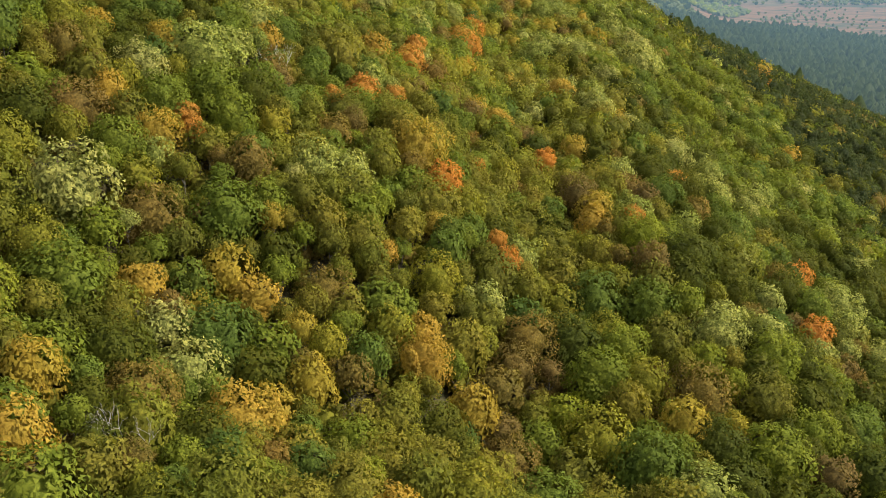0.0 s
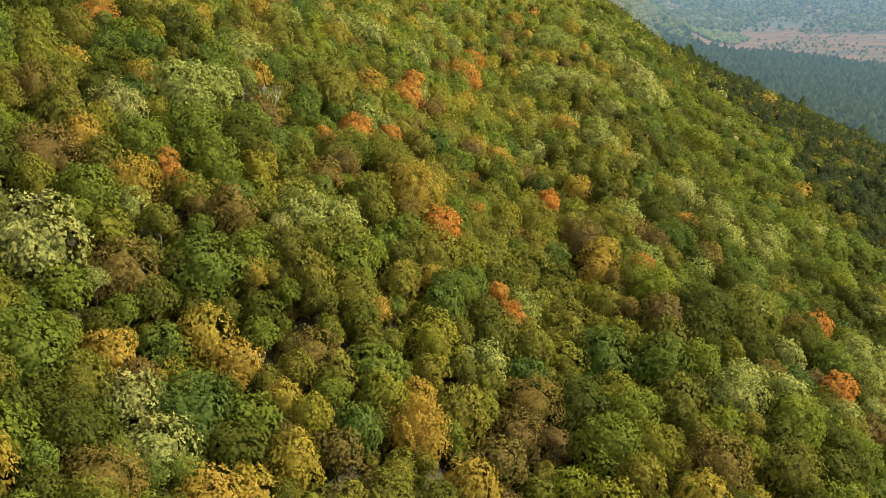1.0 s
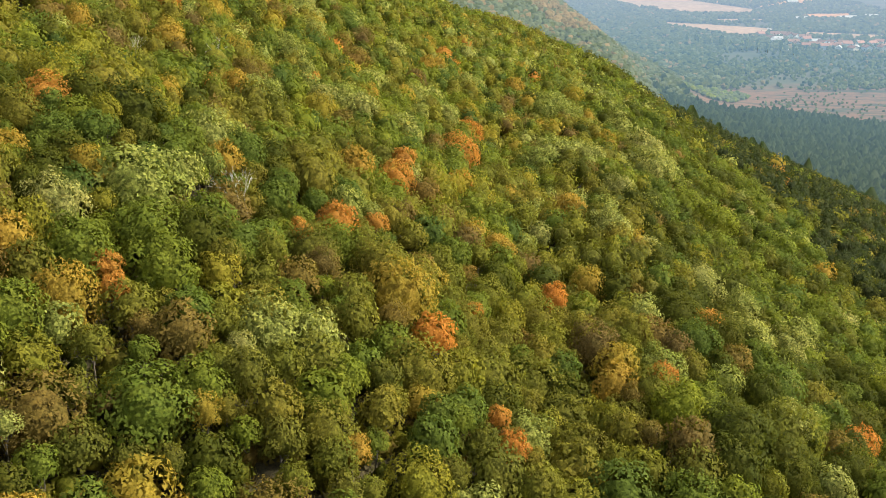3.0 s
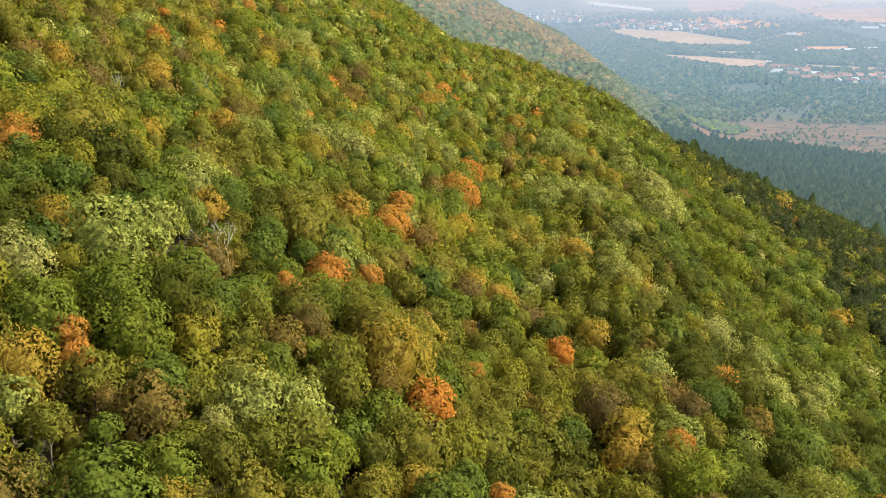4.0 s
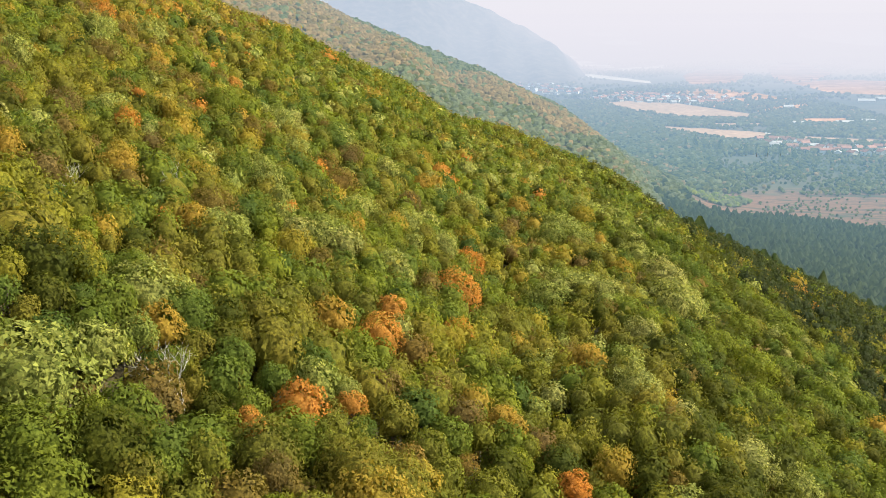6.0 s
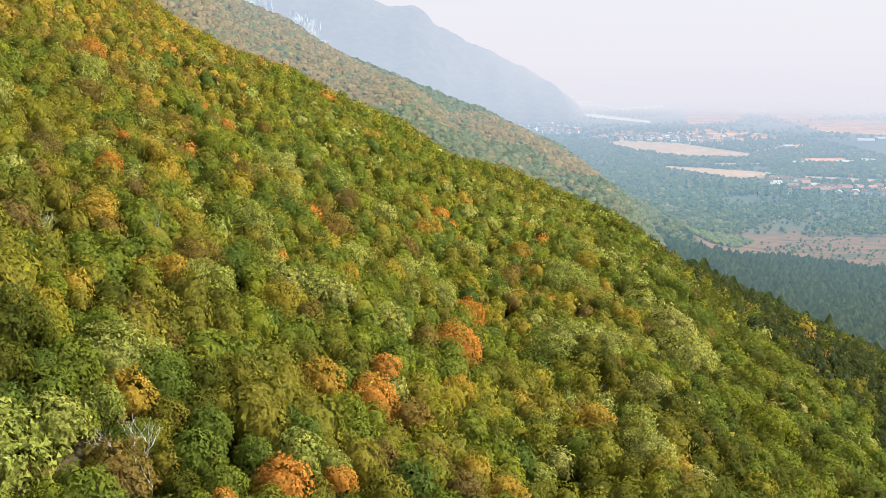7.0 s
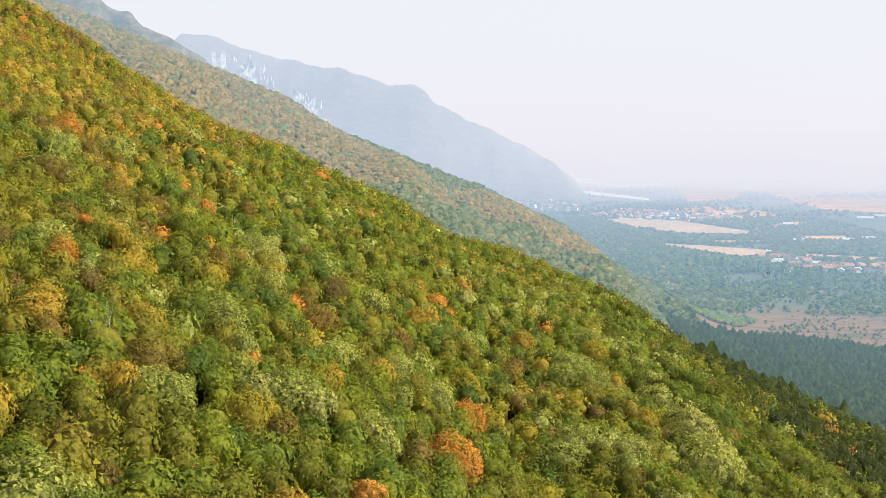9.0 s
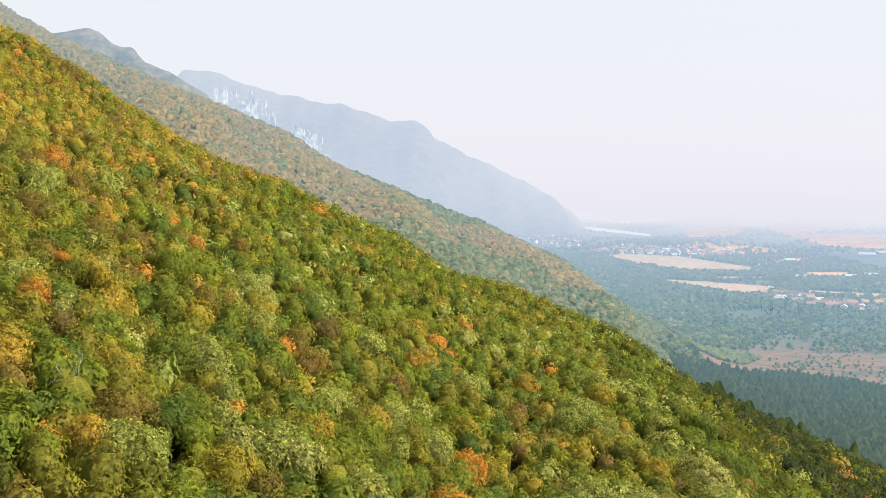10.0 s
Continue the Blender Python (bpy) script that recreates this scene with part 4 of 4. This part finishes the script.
far_wood("conifer_woodland", "dark green conifers on the lower slope", [(LEAF_FAR["conifer"], 1.0)], spread_out(60, 470, 120, 920, 3.9, pine_slope, 4) * np.array((1, 1, 1.1)), PINES, 12, (0.7, 1.1))
far_wood("ridge_woodland", "brown and olive trees covering the second ridge", RUSTY, spread_out(-640, 20, 600, 1040, 4.2, lambda x, y, u: (land(x, y) > 24) & (x + 60 * np.sin(y * 0.02) < -70), 5), TUFTS, 13, (0.6, 0.9))


def bare_patch(x, y):
    return ((x - 60) / 75) ** 2 + ((y - 925) / 60) ** 2 + 0.5 * np.sin(x * 0.09) * np.sin(y * 0.07) < 1


far_wood("ridge_woodland", "withered brown trees on a patch of the second ridge", [(LEAF_FAR["dull"], 0.86), (LEAF_FAR["sage"], 0.14)], spread_out(-140, 200, 740, 1040, 4.2, lambda x, y, u: (land(x, y) > 24) & (x + 60 * np.sin(y * 0.02) >= -70) & bare_patch(x, y), 19), TUFTS, 17, (0.6, 0.9))
far_wood("ridge_woodland", "green and brown trees on the foot of the second ridge", [(LEAF_FAR["sage"], 0.66), (LEAF_FAR["dark"], 0.26), (LEAF_FAR["dull"], 0.08)], spread_out(-140, 200, 740, 1040, 4.2, lambda x, y, u: (land(x, y) > 24) & (x + 60 * np.sin(y * 0.02) >= -70) & ~bare_patch(x, y), 9), TUFTS, 16, (0.6, 0.9))


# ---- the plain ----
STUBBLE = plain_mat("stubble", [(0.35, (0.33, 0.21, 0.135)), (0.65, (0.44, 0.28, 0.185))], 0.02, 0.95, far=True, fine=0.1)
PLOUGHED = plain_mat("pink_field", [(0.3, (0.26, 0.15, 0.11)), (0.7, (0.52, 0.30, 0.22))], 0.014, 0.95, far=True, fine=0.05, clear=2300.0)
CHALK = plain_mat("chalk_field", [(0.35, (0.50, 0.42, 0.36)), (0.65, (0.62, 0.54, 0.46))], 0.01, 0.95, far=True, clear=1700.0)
fields = []


def field(label, mat, corners, lift=0.5):
    """A cultivated field between its corners, with an uneven edge, laid on the plain."""
    r = np.random.default_rng(len(fields) + 3)
    edge = []
    for k, (x, y) in enumerate(corners):
        u, v = corners[(k + 1) % len(corners)]
        n = max(2, int(math.hypot(u - x, v - y) / 18))
        for t in range(n):
            edge.append((x + (u - x) * t / n + r.normal(scale=1.2), y + (v - y) * t / n + r.normal(scale=2.5)))
    edge = np.array(edge)
    fields.append(np.array(corners, float))
    bm = bmesh.new()
    face = bm.faces.new([bm.verts.new((x, y, float(z) + lift)) for (x, y), z in zip(edge, land(edge[:, 0], edge[:, 1]))])
    face.normal_update()
    if face.normal.z < 0:
        face.normal_flip()
    bmesh.ops.triangulate(bm, faces=bm.faces)
    me = bpy.data.meshes.new("field")
    bm.to_mesh(me)
    bm.free()
    me.materials.append(mat)
    tagged(new("field", me), label, "field", kind="structure")


STRAW, PINK, WHITE = "pale straw coloured stubble field", "pinkish ploughed field in the haze", "whitish bare field near the horizon"
field(STRAW, STUBBLE, ((310, 1705), (370, 1670), (460, 1610), (480, 1580), (435, 1515), (395, 1485), (355, 1560), (320, 1620)))
field(STRAW, STUBBLE, ((510, 1555), (640, 1495), (620, 1450), (500, 1510)))
field(STRAW, STUBBLE, ((275, 2160), (340, 2205), (440, 2150), (530, 1915), (495, 1810), (395, 1830), (325, 1955)))
field(STRAW, STUBBLE, ((420, 1740), (460, 1745), (445, 1690), (405, 1690)))
field(STRAW, STUBBLE, ((480, 1745), (505, 1745), (490, 1700), (465, 1700)))
field(PINK, PLOUGHED, ((495, 2535), (625, 2620), (690, 2430), (730, 2120), (665, 1965), (545, 1965), (485, 2085)))
field(PINK, PLOUGHED, ((670, 3185), (810, 3535), (940, 3575), (870, 3190), (755, 2855), (635, 2710), (600, 2800)))
field(PINK, PLOUGHED, ((1060, 3620), (1230, 3930), (1255, 3750), (1170, 3265), (990, 2910), (875, 2810), (910, 3070)))
field(PINK, PLOUGHED, ((890, 2810), (1075, 2965), (1260, 2815), (1050, 2335), (865, 2435)))
field(PINK, PLOUGHED, ((595, 1825), (680, 1835), (640, 1720), (575, 1740)))
field(WHITE, CHALK, ((215, 4440), (395, 4210), (535, 3775), (515, 3645), (345, 3905)))
field(WHITE, CHALK, ((500, 4600), (640, 4650), (745, 4455), (725, 4235), (600, 4350)))
field(WHITE, CHALK, ((1435, 4500), (1825, 4325), (1705, 4045), (1380, 4315)))
field(WHITE, CHALK, ((240, 3370), (395, 3240), (515, 2895), (500, 2795), (360, 3085)))
field(WHITE, CHALK, ((520, 3605), (745, 3825), (720, 3695), (520, 3450)))


def off_fields(x, y):
    """True where no field lies."""
    ok = np.ones(len(x), bool)
    for f in fields[:5] + fields[6:]:          # trees stand scattered round the village
        inside = np.zeros(len(x), bool)
        for (a, b), (c, d) in zip(f, np.roll(f, -1, 0)):
            inside ^= ((b > y) != (d > y)) & (x < (c - a) * (y - b) / (d - b if d != b else 1e-9) + a)
        ok &= ~inside
    return ok


def clumpy(x, y, scale, seed):
    return np.sin(x * scale + seed) * np.sin(y * scale * 1.3 + 2 * seed) + 0.6 * np.sin(x * scale * 2.3 - y * scale * 1.7 + seed)


def green_clump(x, y):
    return ((x - 236) / 34) ** 2 + ((y - 985) / 34) ** 2 + 0.5 * np.sin(x * 0.11) * np.sin(y * 0.09) < 1


def plain_wood(x, y, u):
    c = clumpy(x, y, 0.02, 1.0)
    p = np.full(len(x), 0.30) + 0.2 * c
    wood = ((y > 1060) & (y < 1700) & (x < 285 + 0.12 * (y - 1080))) | ((y > 1345) & (y < 1600) & (x < 420)) | ((y > 1600) & (y < 2200) & (x < 280))
    p = np.where(wood, 1.1 + 0.2 * c, p)
    p = np.where((y > 1690) & (y < 1860), 0.85 + 0.3 * c, p)
    p = np.where((y > 1520) & (y < 1690) & (x > 480), 0.6 + 0.3 * c, p)
    p = np.where((y > 1280) & (y < 1520) & (x > 420), 0.36 + 0.2 * c, p)
    p = np.where((y > 1110) & (y < 1345) & ~wood, 0.46 + 0.3 * c, p)
    p = np.where((y > 1040) & (y <= 1110) & (x > 185), 0.66 + 0.4 * c, p)
    p = np.where(y <= 1040, np.where(x < 204, 0.95, 0.12 + 0.22 * c), p)
    return (u < p) & (land(x, y) < 26) & ((y > 1040) | (x > 165)) & off_fields(x, y) & ~green_clump(x, y)


def sized(places):
    """Low scrub on the heath, full-grown trees elsewhere."""
    x, y = places[:, 0], places[:, 1]
    places[:, 2] *= np.where((y < 1040) & (x > 204), 0.42, np.where((y < 1345) & (x > 285 + 0.12 * (y - 1080)), 0.68, 1.0))
    return places


far_wood("plain_woodland", "bluish green trees and scrub on the plain", LEAFY, sized(spread_out(60, 760, 880, 2200, 4.6, plain_wood, 6)), TUFTS, 14, (0.6, 1.0))
far_wood("plain_woodland", "fresh green clump of trees on the brown heath", [(LEAF_FAR["green"], 0.35), (LEAF_FAR["sage"], 0.65)], spread_out(170, 280, 940, 1040, 4.0, lambda x, y, u: green_clump(x, y) & (u < 0.85), 23), TUFTS, 18, (0.6, 0.9))


def far_scrub(x, y, u):
    c = clumpy(x, y, 0.006, 2.0) + 0.5 * clumpy(x, y, 0.02, 0.3)
    return (u < 0.22 + 0.42 * c) & off_fields(x, y) & (land(x, y) < 40)


far_wood("far_trees", "hazy tree belts between the far fields", LEAFY, spread_out(60, 1600, 2200, 3900, 13.0, far_scrub, 7) * np.array((1, 1, 0.5)), [tuft(i + 20, 1) for i in range(4)], 15, (0.6, 0.9))

# ---- villages ----
WALLS = [plain_mat("plaster_%s" % n, [(0.3, c), (0.7, tuple(min(1, k * 1.15) for k in c))], 0.3, 0.9, far=True) for n, c in (("white", (0.66, 0.64, 0.60)), ("cream", (0.60, 0.54, 0.44)))]
TILES = [plain_mat("roof_%s" % n, [(0.3, c), (0.7, tuple(k * 1.3 for k in c))], 0.5, 0.9, far=True) for n, c in (("red", (0.30, 0.15, 0.11)), ("brown", (0.24, 0.13, 0.09)), ("grey", (0.42, 0.41, 0.40)))]


def house(w, d, h, wall, roof, name="house"):
    """Gabled house: walls, overhanging roof and a chimney."""
    ob = new(name)
    bm = bmesh.new()
    g = h + d * 0.30
    pts = [(-w / 2, -d / 2, -1), (w / 2, -d / 2, -1), (w / 2, d / 2, -1), (-w / 2, d / 2, -1), (-w / 2, -d / 2, h), (w / 2, -d / 2, h), (w / 2, d / 2, h), (-w / 2, d / 2, h), (-w / 2, 0, g), (w / 2, 0, g)]
    vs = [bm.verts.new(p) for p in pts]
    for f in ((0, 1, 5, 4), (2, 3, 7, 6), (1, 2, 6, 9, 5), (3, 0, 4, 8, 7), (3, 2, 1, 0)):
        bm.faces.new([vs[i] for i in f])
    me = bpy.data.meshes.new("wall")
    bm.to_mesh(me)
    bm.free()
    me.materials.append(wall)
    part("wall", me, ob)
    bm = bmesh.new()
    o, th = 0.6, 0.35
    sec = [(-d / 2 - o, h - 0.3), (0, g + 0.05), (d / 2 + o, h - 0.3), (d / 2 + o, h - 0.3 + th), (0, g + 0.05 + th), (-d / 2 - o, h - 0.3 + th)]
    a = [bm.verts.new((-w / 2 - o, y, z)) for y, z in sec]
    b = [bm.verts.new((w / 2 + o, y, z)) for y, z in sec]
    for i in range(6):
        bm.faces.new((a[i], a[(i + 1) % 6], b[(i + 1) % 6], b[i]))
    for s in (a, b):
        bm.faces.new((s[0], s[1], s[4], s[5]))
        bm.faces.new((s[1], s[2], s[3], s[4]))
    bmesh.ops.recalc_face_normals(bm, faces=bm.faces)
    me = bpy.data.meshes.new("roof")
    bm.to_mesh(me)
    bm.free()
    me.materials.append(roof)
    part("roof", me, ob)
    bm = bmesh.new()
    bmesh.ops.create_cube(bm, size=1.0, matrix=pose(w * 0.22, d * 0.12, g + 0.4) @ Matrix.Diagonal((0.9, 0.9, 2.2, 1)))
    me = bpy.data.meshes.new("chimney")
    bm.to_mesh(me)
    bm.free()
    me.materials.append(TILES[1])
    part("chimney", me, ob)
    return ob


def village(group, spots, seed, size):
    r = np.random.default_rng(seed)
    kinds = []
    for w, d, h, wl, rf, lab in ((13, 9, 5.5, 0, 0, "white house with a red tiled roof among trees"), (11, 9, 6.0, 1, 0, "cream house with a red tiled roof among trees"), (16, 9, 4.5, 0, 1, "long white house with a brown roof"), (12, 8, 4.5, 0, 2, "white house with a pale grey roof")):
        ob = house(w * size, d * size, h * size, WALLS[wl], TILES[rf])
        tagged(ob, lab, "house", group)
        kinds.append(ob)
    for i, (x, y) in enumerate(spots):
        m = pose(x, y, float(land(x, y)), 0, 0, r.uniform(-35, 35) + 90 * int(r.integers(2)))
        if i < len(kinds):
            kinds[i].matrix_basis = m
        else:
            copy_thing(kinds[int(r.integers(len(kinds)))], m)


def in_zone(n, cx, cy, w, d, turn, gap, seed):
    r = np.random.default_rng(seed)
    got = []
    c, s = math.cos(radians(turn)), math.sin(radians(turn))
    for _ in range(n * 30):
        u, v = r.uniform(-w / 2, w / 2), r.uniform(-d / 2, d / 2)
        x, y = cx + u * c - v * s, cy + u * s + v * c
        if all((x - a) ** 2 + (y - b) ** 2 > gap * gap for a, b in got):
            got.append((x, y))
        if len(got) >= n:
            break
    return got


village("houses of the near village", in_zone(22, 458, 1425, 64, 150, 10, 14, 1) + in_zone(20, 535, 1365, 110, 80, 0, 16, 2), 3, 1.0)
village("houses of the far village", in_zone(34, 200, 2560, 130, 380, 14, 22, 4) + in_zone(96, 435, 2260, 280, 230, -28, 17, 5), 6, 0.95)


def shed(x, y, w, d, turn):
    ob = house(w, d, 3.6, WALLS[1], TILES[2], "warehouse")
    ob.matrix_basis = pose(x, y, 0, 0, 0, turn)
    tagged(ob, "long white warehouse on the plain", "warehouse", "warehouses on the plain")


for x, y, w, d, turn in ((560, 1725, 22, 8, 4), (640, 1735, 30, 9, 6), (690, 1760, 22, 9, -8), (850, 2180, 34, 13, -10), (905, 2230, 30, 12, -14), (640, 2040, 20, 9, 5)):
    shed(x, y, w, d, turn)


def poplar(x, y, h, seed):
    """A tall pale tree of the row beside the fields."""
    r = np.random.default_rng(seed)
    ob = new("poplar_tree")
    v, leaf, t, n = crown_arrays(r, 70, 8, 0.42, 0.6, (0.34, 0.5), 1.0, 0.6, True, mid=1.4, core=0.7)
    part("crown", mesh_of("crown", v * np.array((2.6, 2.6, h / 2.4)), None, np.concatenate([leaf, t]), LEAF_FAR["silver"], np.full(len(v), r.uniform())), ob)
    tv, tq = tube([(0, 0, -0.4), (0, 0, h * 0.3), (0, 0, h * 0.8)], [0.35, 0.25, 0.08])
    part("trunk", mesh_of("trunk", tv, tq, None, BARK), ob)
    ob.location = (x, y, float(land(x, y)))
    tagged(ob, "tall pale green poplar at the edge of the wood", "tree", "row of poplars on the plain")


for i in range(15):
    poplar(302 + i * 8.2 + 4 * math.sin(i * 2.1), 1415 - i * 9.0 + 8 * math.sin(i * 1.3), 15 + 4 * math.sin(i * 1.7), i)


def road(points, width):
    """A pale dirt road laid on the plain."""
    mat = plain_mat("pale_dirt", [(0.3, (0.42, 0.38, 0.32)), (0.7, (0.56, 0.52, 0.46))], 0.1, 0.95, far=True)
    v, q = [], []
    for i, (x, y) in enumerate(points):
        a, b = points[max(i - 1, 0)], points[min(i + 1, len(points) - 1)]
        d = Vector((b[0] - a[0], b[1] - a[1], 0)).normalized()
        for s in (-0.5, 0.5):
            px, py = x - d.y * s * width, y + d.x * s * width
            v.append((px, py, float(land(px, py)) + 0.7))
    q = [(2 * i, 2 * i + 1, 2 * i + 3, 2 * i + 2) for i in range(len(points) - 1)]
    tagged(new("road", mesh_of("road", v, q, None, mat)), "pale dirt road leading into the village", "road", kind="structure")


road([(470, 1610), (462, 1560), (452, 1500), (441, 1440), (428, 1390), (424, 1350)], 7.0)


# ---- single things on the slope ----
def dead_tree(x, y, s, seed):
    """A bare bleached tree with forked branches."""
    r = np.random.default_rng(seed)
    bits = []

    def grow(p, d, length, girth, depth):
        e = p + d * length
        bits.append(tube([p, (p + e) / 2 + Vector(r.normal(scale=0.06 * length, size=3)), e], [girth, girth * 0.75, girth * 0.5], 5))
        if depth:
            for _ in range(3 if depth > 1 else 2):
                nd = (d + Vector(r.normal(scale=0.5, size=3)) + Vector((0, 0, 0.15))).normalized()
                grow(e, nd, length * r.uniform(0.6, 0.8), girth * 0.55, depth - 1)

    grow(Vector((0, 0, -0.3)), Vector((0.05, 0.02, 1)), 2.4, 0.075, 4)
    v, q = joined(bits)
    ob = new("dead_tree", mesh_of("dead_tree", v, q, None, DEADWOOD, smooth=True))
    ob.matrix_basis = pose(x, y, float(land(x, y)), 0, 0, seed * 70) @ Matrix.Scale(s, 4)
    tagged(ob, "bare bleached dead tree with forked branches", "tree", "dead trees on the slope")


for i, (x, y, s) in enumerate(DEAD):
    dead_tree(x, y, s, i + 1)


def rock(x, y, s, seed):
    bm = bmesh.new()
    bmesh.ops.create_icosphere(bm, subdivisions=3, radius=1.0)
    for v in bm.verts:
        n = noise.noise(v.co * 1.4 + Vector((seed, 0, 0))) * 0.45 + noise.noise(v.co * 4 + Vector((0, seed, 0))) * 0.12
        v.co = Vector((v.co.x * 1.3, v.co.y, v.co.z * 0.8)) * (1 + n)
    me = bpy.data.meshes.new("rock")
    bm.to_mesh(me)
    bm.free()
    me.materials.append(STONE)
    ob = new("rock", me)
    ob.matrix_basis = pose(x, y, float(land(x, y)) + 0.25 * s, 0, 0, seed * 50) @ Matrix.Scale(s, 4)
    tagged(ob, "pale limestone rock among the shrubs", "rock", "rocks on the slope")


for i, (x, y, s) in enumerate(ROCKS):
    rock(x, y, s, i + 1)
